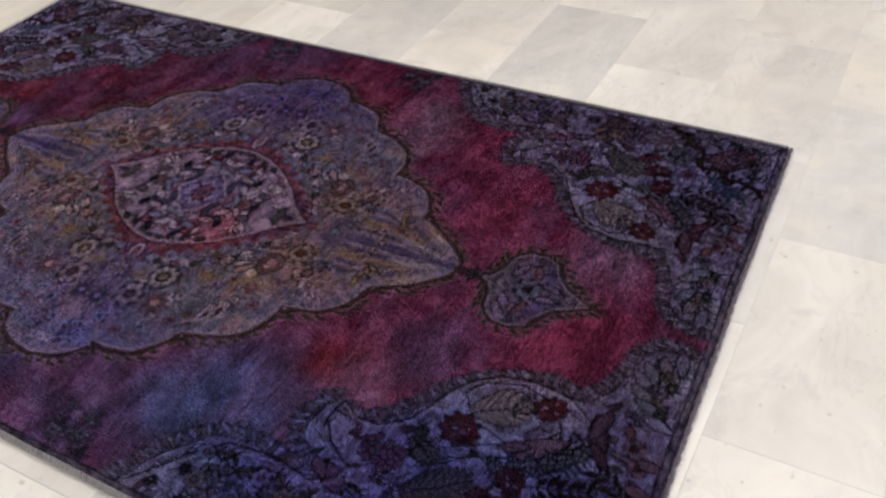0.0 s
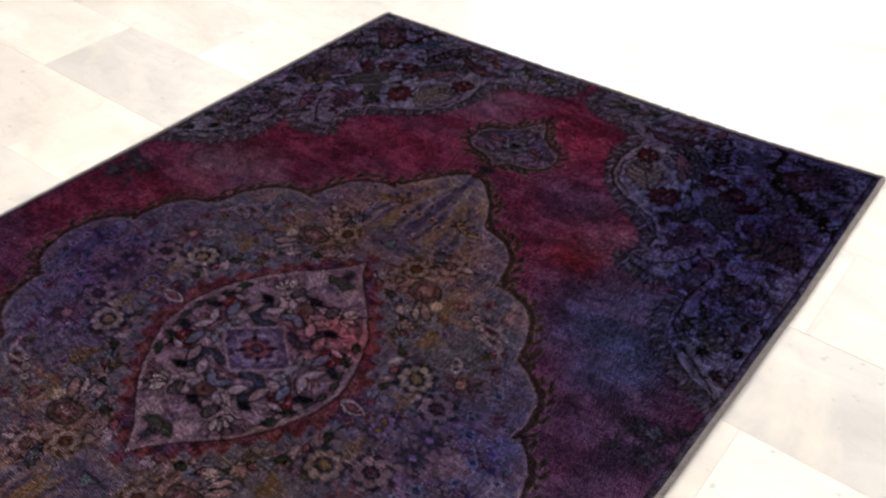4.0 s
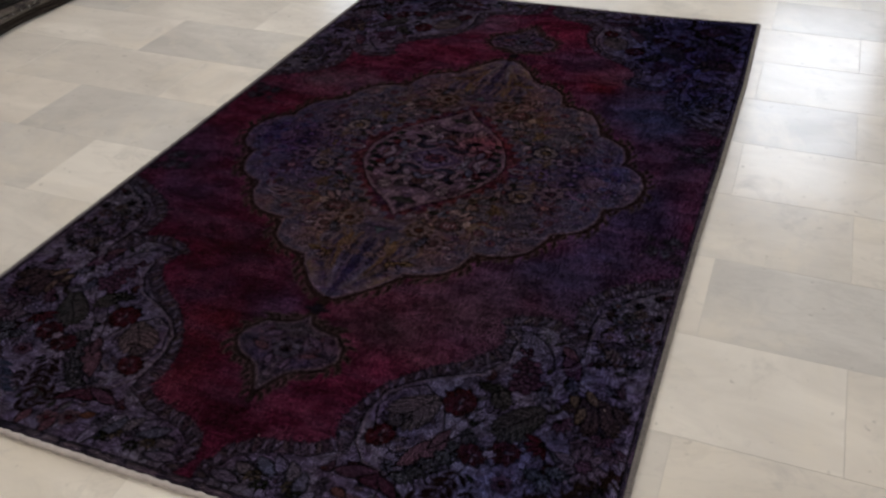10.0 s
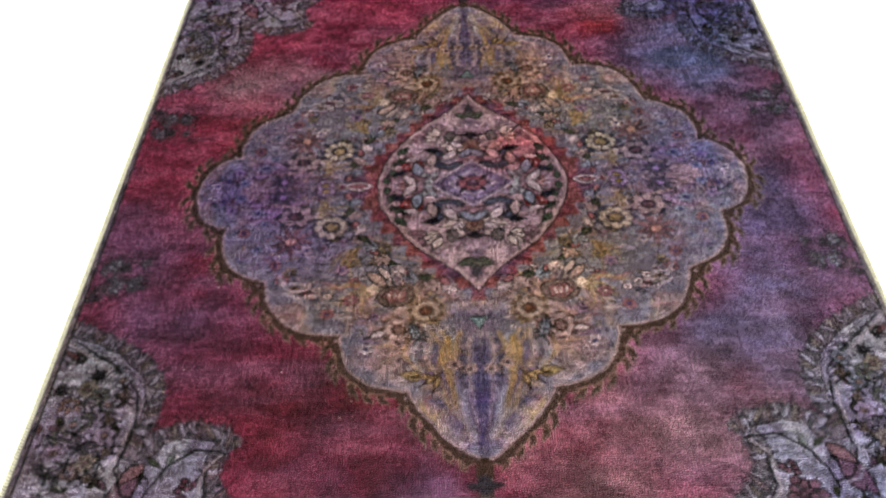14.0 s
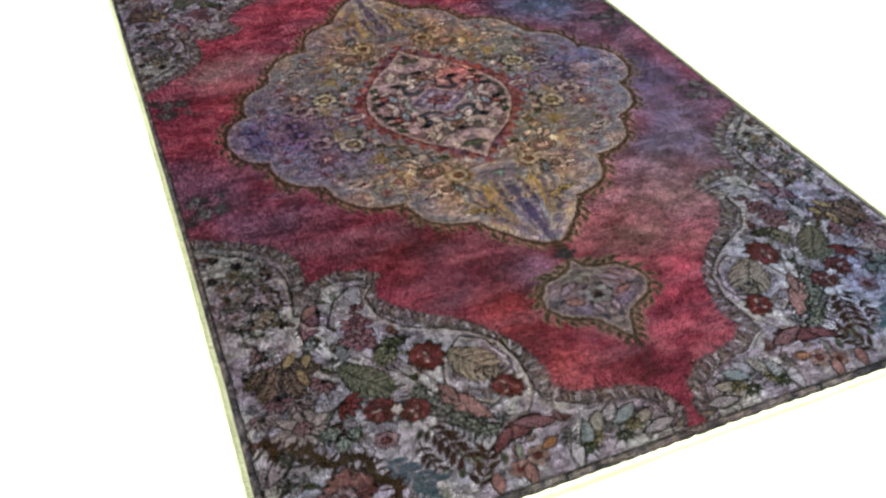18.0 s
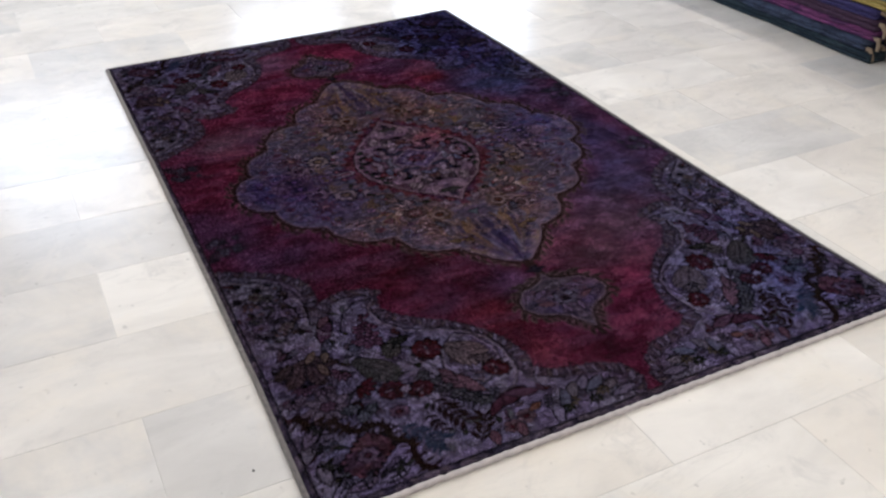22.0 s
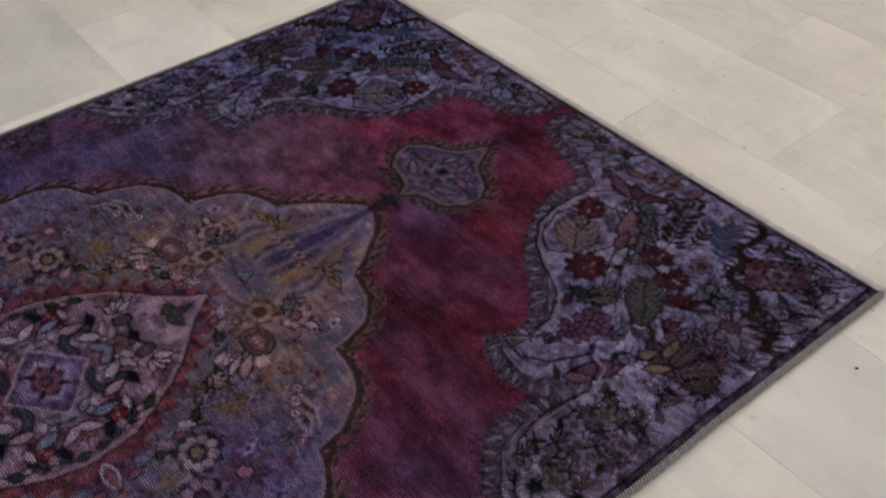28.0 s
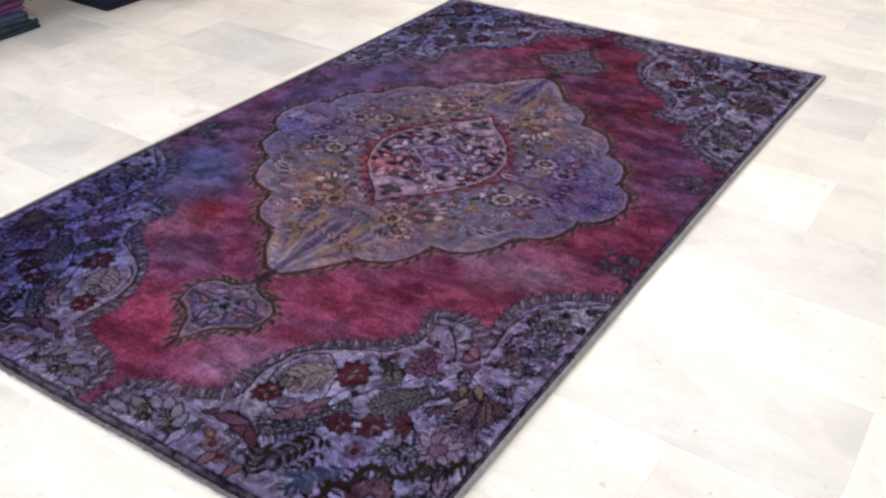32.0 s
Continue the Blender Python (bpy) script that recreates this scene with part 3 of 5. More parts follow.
leaf(0.190, 0.296, 0.024, 0.006, 2.2, PALE, INK)
serrate(0.105, 0.318, 0.024, 0.011, 2.0, PINKLINE, None, 4)
rosette(0.312, 0.150, 0.043, lin(150, 142, 134), lin(120, 108, 84), 9, DARK)
aster(0.394, 0.190, 0.048, lin(96, 52, 52), lin(150, 116, 112))
rosette(0.392, 0.108, 0.042, lin(140, 122, 130), lin(84, 64, 76), 7, DARK)
rosette(0.255, 0.044, 0.018, PINKLINE, WINE, 7, DARK)
rosette(0.335, 0.012, 0.024, LILAC, GOLD, 8, DARK)
aster(0.430, 0.030, 0.036, DARK, LILAC, 10)
rosette(0.480, 0.090, 0.019, BLUEG, NAVY, 6)
rosette(0.255, 0.365, 0.016, ROSE, PINKLINE, 6)
aster(0.560, 0.040, 0.022, LILAC, NAVY, 7)
for k in range(3):
    stroke([(0.312 + 0.022 * k, 0.348 - 0.016 * k), (0.362 + 0.016 * k, 0.354 - 0.020 * k), (0.398 + 0.006 * k, 0.336 - 0.022 * k)], faint(PALE, 0.6), 0.0055)
    stroke([(0.318 + 0.022 * k, 0.340 - 0.016 * k), (0.362 + 0.016 * k, 0.346 - 0.020 * k)], faint(WINE, 0.5), 0.003)
    blob(0.304 + 0.022 * k, 0.352 - 0.016 * k, 0.010, 0.008, PALE, line=DARK, width=0.002)
    blob(0.304 + 0.022 * k, 0.352 - 0.016 * k, 0.004, 0.003, DARK)
for k, (x, y) in enumerate(((0.525, 0.03), (0.585, 0.02), (0.540, 0.075), (0.50, 0.16), (0.465, 0.21), (0.22, 0.49), (0.10, 0.56), (0.42, 0.26), (0.46, 0.13), (0.36, 0.22), (0.28, 0.28), (0.30, 0.40))):
    rosette(x, y, 0.014, (BLUEG, PALE, LILAC, ROSE)[k % 4], NAVY, 5, INK)
for k in range(3):
    leaf(0.082 + 0.012 * k, 0.575 - 0.008 * k, 0.012, 0.004, 1.2 - 0.6 * k, GOLD, BROWN)

# --- inner panel: red frame, pale almond, small lozenge
fr = region([(0.0, 0.378), (0.045, 0.332), (0.10, 0.285), (0.145, 0.232), (0.20, 0.165), (0.245, 0.085), (0.296, 0.0), (0.296, -0.02), (-0.02, -0.02), (-0.02, 0.378)])
marbled(ALL, cover(fr + 0.010 * np.cos((AX - BX) * 95), 0.004), (lin(98, 54, 68), lin(82, 60, 86), lin(108, 66, 72)), 18, 210)
for n, t in enumerate(np.linspace(0.10, 0.92, 9)):
    x, y = 0.262 * math.sin(t * math.pi / 2) ** 0.9, 0.335 * math.cos(t * math.pi / 2) ** 0.9
    ang = math.atan2(y, x) + rng.uniform(-0.6, 0.6)
    for da in (-0.55, 0.0, 0.55):
        leaf(x + 0.012 * math.cos(ang + da), y + 0.012 * math.sin(ang + da), 0.017, 0.0075, ang + da, (PALE, PINKLINE, BLUEG)[n % 3], faint(INK, 0.85), 3, 0.0020)
    leaf(x * 1.03 + 0.014, y * 1.02 - 0.016, 0.013, 0.006, ang + 1.2, (ROSE, GREEN)[n % 2], INK)
leaf(0.262, 0.0, 0.034, 0.018, 0.0, PALE, INK)
leaf(0.262, 0.0, 0.020, 0.008, 0.0, ROSE, INK)
alm = region([(0.0, 0.352), (0.026, 0.312), (0.070, 0.268), (0.110, 0.234), (0.150, 0.190), (0.183, 0.135), (0.207, 0.075), (0.217, 0.0), (0.217, -0.02), (-0.02, -0.02), (-0.02, 0.352)])
lay(ALL, cover(alm - 0.004), INK)
lay(ALL, cover(alm), lin(140, 122, 134))
marbled(ALL, cover(alm + 0.008), (lin(130, 114, 134), lin(104, 96, 120), lin(142, 126, 138), lin(112, 90, 106)), 20, 260)
peony(0.140, 0.084, 0.030, 0.030, lin(112, 46, 56))
serrate(0.168, 0.098, 0.022, 0.010, 2.4, GREEN, None, 3)
for t in (-0.9, -0.45, 0.0, 0.45, 0.9):
    leaf(0.128 + 0.024 * math.cos(t), 0.026 * math.sin(t), 0.022, 0.009, t, tint_of(lin(138, 104, 112), rng.uniform(0.85, 1.1)), SEPIA, 0, 0.0026)
for x, y, l, t in ((0.100, 0.012, 0.020, 1.3), (0.112, 0.040, 0.018, 0.5), (0.092, 0.034, 0.018, 2.3)):
    leaf(x, y, l, l * 0.45, t, lin(116, 124, 138), SEPIA, 0, 0.003)
leaf(0.183, 0.050, 0.017, 0.008, 1.3, lin(64, 70, 66), SEPIA)
leaf(0.196, 0.020, 0.014, 0.006, 1.6, lin(64, 70, 66), SEPIA)
leaf(0.162, 0.140, 0.018, 0.008, 2.2, lin(64, 70, 66), SEPIA)
# dark comma leaves, urn flower, winged leaves
for c, wide in ((SEPIA, 0.020), (lin(64, 68, 88), 0.012)):
    stroke([(0.030, 0.078), (0.058, 0.068), (0.082, 0.080), (0.088, 0.112), (0.076, 0.126)], c, wide)
blob(0.0, 0.128, 0.028, 0.012, SEPIA, lobes=3, amp=0.2)
blob(0.0, 0.152, 0.022, 0.024, lin(112, 92, 86), line=SEPIA, width=0.004)
blob(0.0, 0.152, 0.010, 0.013, lin(92, 66, 68))
for l, wide, c in ((0.036, 0.016, SEPIA), (0.030, 0.010, lin(156, 144, 150))):
    leaf(0.046, 0.150, l, wide, 0.35, c, None, 3)
    leaf(0.040, 0.178, l * 0.9, wide * 0.8, -0.55, c, None, 3)
blob(0.0, 0.192, 0.026, 0.010, SEPIA, lobes=4, amp=0.25)
blob(0.050, 0.190, 0.012, 0.015, lin(88, 84, 90), line=SEPIA, width=0.003)
for t in (-0.5, 0.05, 0.6, 1.15):
    leaf(0.076 + 0.017 * math.cos(t), 0.192 + 0.019 * math.sin(t), 0.017, 0.0075, t, lin(166, 156, 160), SEPIA, 0, 0.0034)
for t in (0.35, 1.571, 2.8):
    leaf(0.018 * math.cos(t), 0.262 + 0.020 * math.sin(t), 0.020, 0.011, t, lin(74, 78, 74), SEPIA)
leaf(0.0, 0.296, 0.016, 0.006, 1.571, lin(60, 56, 66), SEPIA)
for k in range(9):
    curl(rng.uniform(0.03, 0.17), rng.uniform(0.02, 0.20), rng.uniform(0.006, 0.012), rng.uniform(0, 6), faint(SEPIA, 0.8), 3.2, 0.0024)
for s in (1.0, 0.82):
    w = window(0, 0, 0.12)
    d = (np.abs(AX[w]) / 0.096 + np.abs(BX[w]) / 0.092 - s) * 0.06
    marbled(w, cover(d), (lin(120, 112, 146), lin(96, 96, 132)) if s == 1.0 else (lin(96, 90, 128), lin(116, 92, 128)), 30, 300)
    lay(w, cover(np.abs(d) - 0.0014), faint(lin(60, 48, 76), 0.8))
w = window(0, 0, 0.12)
for s_, c_ in ((1.0, PALE), (0.90, DARK), (0.56, PALE)):
    lay(w, cover(np.abs((np.abs(AX[w]) / 0.096 + np.abs(BX[w]) / 0.092 - s_) * 0.06) - 0.0018), faint(c_, 0.85))
for k, t_ in enumerate((0.16, 0.52, 0.88, 1.22, 1.5)):
    leaf(0.145 * math.cos(t_), 0.128 * math.sin(t_), 0.026, 0.010, t_ + 0.9, (PALE, BLUEG, PINKLINE)[k % 3], INK, 0, 0.004)
    leaf(0.178 * math.cos(t_ + 0.15), 0.165 * math.sin(t_ + 0.15), 0.018, 0.007, t_ - 0.7, (DARK, PALE)[k % 2], INK, 0, 0.003)
rosette(0.0, 0.0, 0.036, lin(120, 62, 76), lin(84, 60, 84), 8)
for k in range(4):
    leaf(0.036 * math.cos(0.8 + 1.57 * k), 0.036 * math.sin(0.8 + 1.57 * k), 0.014, 0.005, 0.8 + 1.57 * k, DARK)

# --- pendants
PEN = [(x, y + 0.016) for x, y in ((0.0, 0.806), (0.012, 0.830), (0.045, 0.846), (0.090, 0.856), (0.117, 0.885), (0.122, 0.925), (0.106, 0.955), (0.068, 0.972), (0.034, 0.995), (0.014, 1.030), (0.0, 1.058))]
pen = region(PEN + [(-0.02, 1.074), (-0.02, 0.822)])
pen[:, :3] = np.where((BX[:, :3] > 0.822) & (BX[:, :3] < 1.074), -np.minimum(BX[:, :3] - 0.822, 1.074 - BX[:, :3]), pen[:, :3])
flames(PEN, 0.030, 0.023, 0.012, 0.5)
stroke([(0, 0.75), (0, 0.835)], BROWN, 0.022)
blob(0.0, 0.790, 0.028, 0.015, DARK, lobes=4, amp=0.25)
lay(ALL, cover(pen - 0.015 - wob), TAN)
lay(ALL, cover(pen - 0.013 - wob), BROWN)
stroke([(0, 1.066), (0, 1.110)], BROWN, 0.012)
lay(ALL, cover(pen - 0.0025), faint(PINKLINE, 0.85))
marbled(ALL, cover(pen + 0.002), (lin(84, 78, 106), lin(70, 66, 110), lin(102, 98, 112), lin(104, 84, 112)), 18, 330)
lay(ALL, cover(np.abs(pen + 0.010) - 0.001), faint(DARK, 0.7))
KIND[(pen < 0.045)] = np.where(KIND[pen < 0.045] == 1, 1, 3)
for k in range(70):
    x, y = rng.uniform(0.0, 0.11), rng.uniform(0.85, 1.0)
    if pen[int(y / STEP), int(x / STEP)] < -0.016:
        leaf(x, y, rng.uniform(0.006, 0.014), 0.003, rng.uniform(0, 6.3), faint((NAVY, BLUEG, DARK, LILAC, ROSE)[k % 5], 0.7))
rosette(0.0, 0.938, 0.036, BLUEG, lin(112, 92, 106), 7, DARK)
leaf(0.0, 0.938, 0.020, 0.008, 0.8, DARK)
leaf(0.055, 0.90, 0.028, 0.009, 0.5, LILAC, DARK)
leaf(0.062, 0.945, 0.024, 0.008, -0.4, ROSE, DARK)
leaf(0.020, 0.985, 0.020, 0.007, 1.7, LILAC, DARK)

# --- corners: leafy fringe band, ground, botehs and flowers
SPAN = [(0.028, 1.35), (0.012, 1.290), (0.030, 1.235), (0.080, 1.200), (0.140, 1.185), (0.190, 1.172), (0.225, 1.145), (0.214, 1.095), (0.222, 1.040), (0.245, 0.985), (0.280, 0.930), (0.330, 0.885), (0.390, 0.845), (0.440, 0.800), (0.458, 0.760), (0.452, 0.718), (0.428, 0.684), (0.470, 0.654), (0.530, 0.645), (0.580, 0.658), (0.612, 0.690), (0.594, 0.640), (0.588, 0.590), (0.600, 0.540), (0.632, 0.495), (0.672, 0.462), (0.725, 0.432), (0.790, 0.400), (0.83, 0.392)]
sp = region(SPAN + [(0.85, 0.39), (0.85, 1.37), (0.028, 1.37)])
sp = sp + 0.007 * (value_noise(AX * 48, BX * 48, 12) - 0.5)
marbled(ALL, cover(sp - 0.002, 0.006), (SPB, lin(84, 76, 98), lin(104, 94, 112)), 16, 400)
KIND[sp < 0.020] = 2
# short toothed leaves all along the fringe band
p = np.array(SPAN)
seg = np.hypot(*np.diff(p, axis=0).T)
along = np.r_[0, np.cumsum(seg)]
for n, s in enumerate(np.arange(0.006, along[-1], 0.0135)):
    s = min(s + rng.uniform(-0.004, 0.004), along[-1] - 1e-3)
    k = max(0, min(np.searchsorted(along, s) - 1, len(seg) - 1))
    dx, dy = (p[k + 1] - p[k]) / max(seg[k], 1e-6)
    x, y = p[k] + (p[k + 1] - p[k]) * ((s - along[k]) / max(seg[k], 1e-6))
    ang = math.atan2(-dx, dy) + rng.uniform(-0.5, 0.9)
    z = rng.uniform(0.012, 0.024)
    leaf(x - dy * 0.012, y + dx * 0.012, z, rng.uniform(0.0036, 0.0068), ang, tint_of((SPB, SPG, lin(108, 100, 102), lin(96, 80, 96), SPG)[n % 5], rng.uniform(0.7, 1.1)), faint(INK, 0.75), 0, 0.0020)
    curl(x - dy * 0.020, y + dx * 0.020, rng.uniform(0.004, 0.008), ang, faint(INK, 0.6), 3.0, 0.0020)
    if n % 2:
        leaf(x - dy * 0.002 + dx * 0.006, y + dx * 0.002 + dy * 0.006, 0.008, 0.0032, ang + 0.5, faint(INK, 0.8))
inner = sp + 0.034
lay(ALL, cover(inner - 0.0030), faint(INK, 0.9))
marbled(ALL, cover(inner), (SPG, lin(106, 107, 142), lin(138, 137, 158), lin(118, 110, 146)), 9, 440)
lay(ALL, cover(np.abs(inner + 0.006) - 0.0012), faint(INK, 0.55))

# filling: outlined leaves and little flowers, with the pale ground between them
for k in range(420):
    x, y = rng.uniform(0.03, 0.80), rng.uniform(0.44, 1.32)
    j, i = min(NB - 1, int(y / STEP)), min(NA - 1, int(x / STEP))
    if inner[j, i] > -0.014:
        continue
    c = (GREEN, lin(62, 56, 72), lin(92, 68, 88), lin(72, 68, 62), DARK, BLUEG, lin(88, 58, 68), SPB)[k % 8]
    t = rng.uniform(0, 6.3)
    if k % 4 == 0:
        curl(x, y, rng.uniform(0.008, 0.018), t, faint(INK, 0.8), rng.uniform(2, 4.5), 0.0024)
    elif k % 4 == 1:
        sprig(x, y, rng.uniform(0.016, 0.026), t, c)
    else:
        leaf(x, y, rng.uniform(0.009, 0.020), rng.uniform(0.0035, 0.007), t, tint_of(c, rng.uniform(0.7, 1.1)), faint(INK, 0.85), 0, 0.0020)


def bunch(x, y, r, c, n=9, line=INK):
    for k in range(n):
        t = 2.4 * k
        q = r * 0.80 * math.sqrt((k + 0.3) / n)
        blob(x + q * math.cos(t) * 1.1, y + q * math.sin(t) * 0.95, r * 0.24, r * 0.22, tint_of(c, rng.uniform(0.65, 1.15)), line=faint(line, 0.9), width=0.0024, lobes=5, amp=0.1)


def twig(x, y, turn, length, c, n=6, size=0.016):
    stroke([(x, y), (x + length * math.cos(turn), y + length * math.sin(turn))], c, 0.0032)
    for k in range(n):
        q = length * (k + 0.6) / n
        for s in (-1, 1):
            t = turn + s * rng.uniform(0.6, 1.0)
            z = size * rng.uniform(0.75, 1.1)
            leaf(x + q * math.cos(turn) + z * 0.95 * math.cos(t), y + q * math.sin(turn) + z * 0.95 * math.sin(t), z * 0.85, z * 0.30, t, c)


def lily(x, y, r, turn, c, n=5, line=INK):
    for k in range(n):
        t = turn + (k - (n - 1) / 2) * 0.55
        leaf(x + 0.6 * r * math.cos(t), y + 0.6 * r * math.sin(t), r * rng.uniform(0.45, 0.62), r * 0.17, t, tint_of(c, rng.uniform(0.75, 1.15)), line, 0, 0.0022)
    blob(x, y, r * 0.18, r * 0.18, line)


def clear(x, y, rx, ry, turn=0.0):
    """A stretch of open ground."""
    win = window(x, y, max(rx, ry) * 1.3)
    u, v = AX[win] - x, BX[win] - y
    d = (np.hypot((u * math.cos(turn) + v * math.sin(turn)) / rx, (-u * math.sin(turn) + v * math.cos(turn)) / ry) - 1) * min(rx, ry)
    marbled(win, cover(d + 0.03 * (fbm(AX[win] * 30, BX[win] * 30, 9) - 0.5), 0.01), (SPG, lin(110, 111, 144), lin(140, 139, 160)), 9, 440)


# the large boteh: inner contour, almond, stalk
clear(0.40, 1.02, 0.10, 0.12, 0.6)
clear(0.53, 0.78, 0.045, 0.09, 0.2)
clear(0.55, 1.10, 0.12, 0.12)
clear(0.44, 1.24, 0.08, 0.06)
clear(0.68, 1.03, 0.07, 0.05)
clear(0.49, 1.20, 0.12, 0.07, 2.0)
clear(0.62, 1.13, 0.07, 0.05, 0.6)
for k in range(170):
    x, y = rng.uniform(0.26, 0.78), rng.uniform(0.70, 1.30)
    if inner[min(NB - 1, int(y / STEP)), min(NA - 1, int(x / STEP))] > -0.012:
        continue
    c, t = (SPG, lin(100, 112, 116), lin(104, 92, 104), SPG, GREEN)[k % 5], rng.uniform(0, 6.3)
    if k % 3:
        leaf(x, y, rng.uniform(0.008, 0.017), rng.uniform(0.003, 0.006), t, tint_of(c, rng.uniform(0.8, 1.1)), faint(INK, 0.8), 0, 0.0019)
    else:
        curl(x, y, rng.uniform(0.007, 0.014), t, faint(INK, 0.7), rng.uniform(2, 4), 0.0020)
BOT = [(0.344, 1.190), (0.296, 1.178), (0.258, 1.130), (0.250, 1.050), (0.262, 0.985), (0.310, 0.935), (0.371, 0.900), (0.440, 0.868), (0.481, 0.805), (0.480, 0.745), (0.452, 0.712)]
stroke(BOT, INK, 0.0035)
stroke([(x + 0.008, y + 0.004) for x, y in BOT], faint(PALE, 0.55), 0.0045)
stroke([(0.452, 0.712), (0.508, 0.702), (0.553, 0.735), (0.578, 0.775), (0.588, 0.812)], INK, 0.004)
curl(0.500, 0.748, 0.020, 0.6, INK, 4.0, 0.003)
# stalks that fan up from the foot of the boteh
for k, (x, y) in enumerate(((0.520, 0.905), (0.548, 0.915), (0.500, 0.965), (0.470, 0.985))):
    stroke(arc((0.372 + 0.006 * k, 1.190), (x, y), 0.018 - 0.010 * k), faint(INK, 0.9), 0.0028)
ALMOND = [(0.337, 0.940), (0.292, 0.968), (0.268, 1.030), (0.286, 1.100), (0.345, 1.140), (0.392, 1.110), (0.420, 1.060), (0.398, 0.985), (0.337, 0.940)]
stroke(ALMOND, INK, 0.0032)
stroke([(x * 0.93 + 0.024, y * 0.93 + 0.073) for x, y in ALMOND], faint(PALE, 0.55), 0.0032)
serrate(0.345, 1.018, 0.058, 0.040, 2.2, lin(128, 118, 116), None, 7)
serrate(0.318, 1.058, 0.026, 0.014, 2.6, lin(116, 110, 112), None, 4)
peony(0.303, 1.104, 0.032, 0.036, REDF, 0.5)
leaf(0.402, 1.118, 0.060, 0.021, 2.25, lin(122, 86, 98), INK)
leaf(0.420, 1.075, 0.030, 0.010, 2.0, lin(112, 84, 96), INK)
for x, y, t in ((0.478, 1.058, 0.7), (0.462, 1.088, 0.5), (0.446, 1.118, 0.4), (0.428, 1.146, 0.3), (0.408, 1.170, 0.1), (0.386, 1.192, -0.1)):
    serrate(x, y, 0.024, 0.013, t, lin(92, 104, 108), None, 4)
peony(0.424, 0.966, 0.044, 0.040, REDF, 0.8)
bunch(0.540, 0.868, 0.040, GRAPE, 15)
bunch(0.530, 0.818, 0.034, GRAPE, 10)
bunch(0.516, 0.772, 0.020, GRAPE, 5)
serrate(0.500, 0.925, 0.040, 0.020, 1.0, lin(90, 98, 86), None, 6)
serrate(0.470, 0.905, 0.026, 0.012, 0.3, GREEN, None, 4)
serrate(0.562, 0.982, 0.068, 0.034, 2.23, lin(84, 92, 84), None, 9)
serrate(0.585, 0.895, 0.030, 0.013, 1.5, BLUEG, None, 4)
peony(0.556, 1.068, 0.038, 0.034, REDF, -0.3)
peony(0.496, 1.094, 0.036, 0.030, REDF, 0.3)
blob(0.527, 1.080, 0.010, 0.009, PALE, lobes=5, amp=0.2, line=INK, width=0.002)
rosette(0.572, 1.142, 0.024, GRAPE, WINE, 6)
lily(0.622, 1.022, 0.038, 2.4, REDF, 5)
stroke(arc((0.622, 1.022), (0.668, 1.098), 0.012), INK, 0.0035)
lily(0.640, 1.070, 0.026, 0.8, REDF, 3)
for t in (0.1, 0.75, 1.4, 2.05, 2.7, 3.4, 4.1, 4.8, 5.5):
    leaf(0.712 + 0.034 * math.cos(t), 1.052 + 0.034 * math.sin(t), 0.026, 0.012, t, tint_of(lin(122, 112, 126), rng.uniform(0.7, 1.15)), INK, 0, 0.0024)
blob(0.712, 1.052, 0.018, 0.016, lin(104, 74, 92), lobes=6, amp=0.12, line=INK, width=0.0024)
for x, y, t in ((0.628, 1.105, 0.5), (0.650, 1.120, 1.4), (0.668, 1.085, 0.1)):
    serrate(x, y, 0.024, 0.013, t, lin(96, 116, 122), None, 4)
# brown palmate leaves by the side
for x, y, t, z in ((0.712, 0.892, 0.3, 0.050), (0.740, 0.922, 1.0, 0.046), (0.668, 0.900, -0.4, 0.038), (0.700, 0.936, 1.6, 0.040), (0.762, 0.895, 0.8, 0.030)):
    serrate(x, y, z, z * 0.42, t, lin(98, 80, 78), None, 7)
for x, y, t in ((0.690, 0.870, 0.9), (0.676, 0.925, 1.7), (0.655, 0.880, 1.2)):
    leaf(x, y, 0.026, 0.009, t, lin(128, 112, 76), INK)
for x, y, c in ((0.736, 0.966, GRAPE), (0.700, 0.985, lin(108, 92, 112)), (0.770, 1.000, lin(108, 96, 116)), (0.640, 0.955, lin(112, 80, 100))):
    lily(x, y, 0.028, 1.2 + 9 * x, c, 6)
leaf(0.625, 0.790, 0.054, 0.019, 1.15, lin(104, 70, 98), INK)
leaf(0.612, 0.748, 0.028, 0.011, 0.8, ROSE, INK)
serrate(0.640, 0.845, 0.028, 0.012, 1.2, BLUEG, None, 4)
# leafy sprays over the open ground
twig(0.492, 1.135, 1.95, 0.105, lin(58, 40, 46), 6, 0.024)
twig(0.520, 1.170, 1.70, 0.070, lin(58, 40, 46), 4, 0.018)
twig(0.446, 1.312, 4.25, 0.085, lin(58, 44, 46), 5, 0.022)
twig(0.590, 1.185, 2.25, 0.105, lin(48, 74, 100), 6, 0.022)
twig(0.552, 1.235, 1.9, 0.060, lin(50, 74, 96), 4, 0.016)
twig(0.600, 1.160, 0.9, 0.040, lin(60, 52, 70), 3, 0.012)
leaf(0.335, 1.212, 0.062, 0.017, 0.35, lin(88, 50, 68), INK)
leaf(0.300, 1.205, 0.044, 0.013, -0.25, lin(96, 66, 88), INK)
leaf(0.372, 1.226, 0.034, 0.011, 0.7, lin(88, 50, 68), INK)
rosette(0.322, 1.280, 0.024, lin(120, 92, 100), WINE, 5)
rosette(0.362, 1.296, 0.020, lin(118, 82, 88), WINE, 5)
leaf(0.292, 1.262, 0.018, 0.009, 0.4, lin(124, 84, 72), INK)
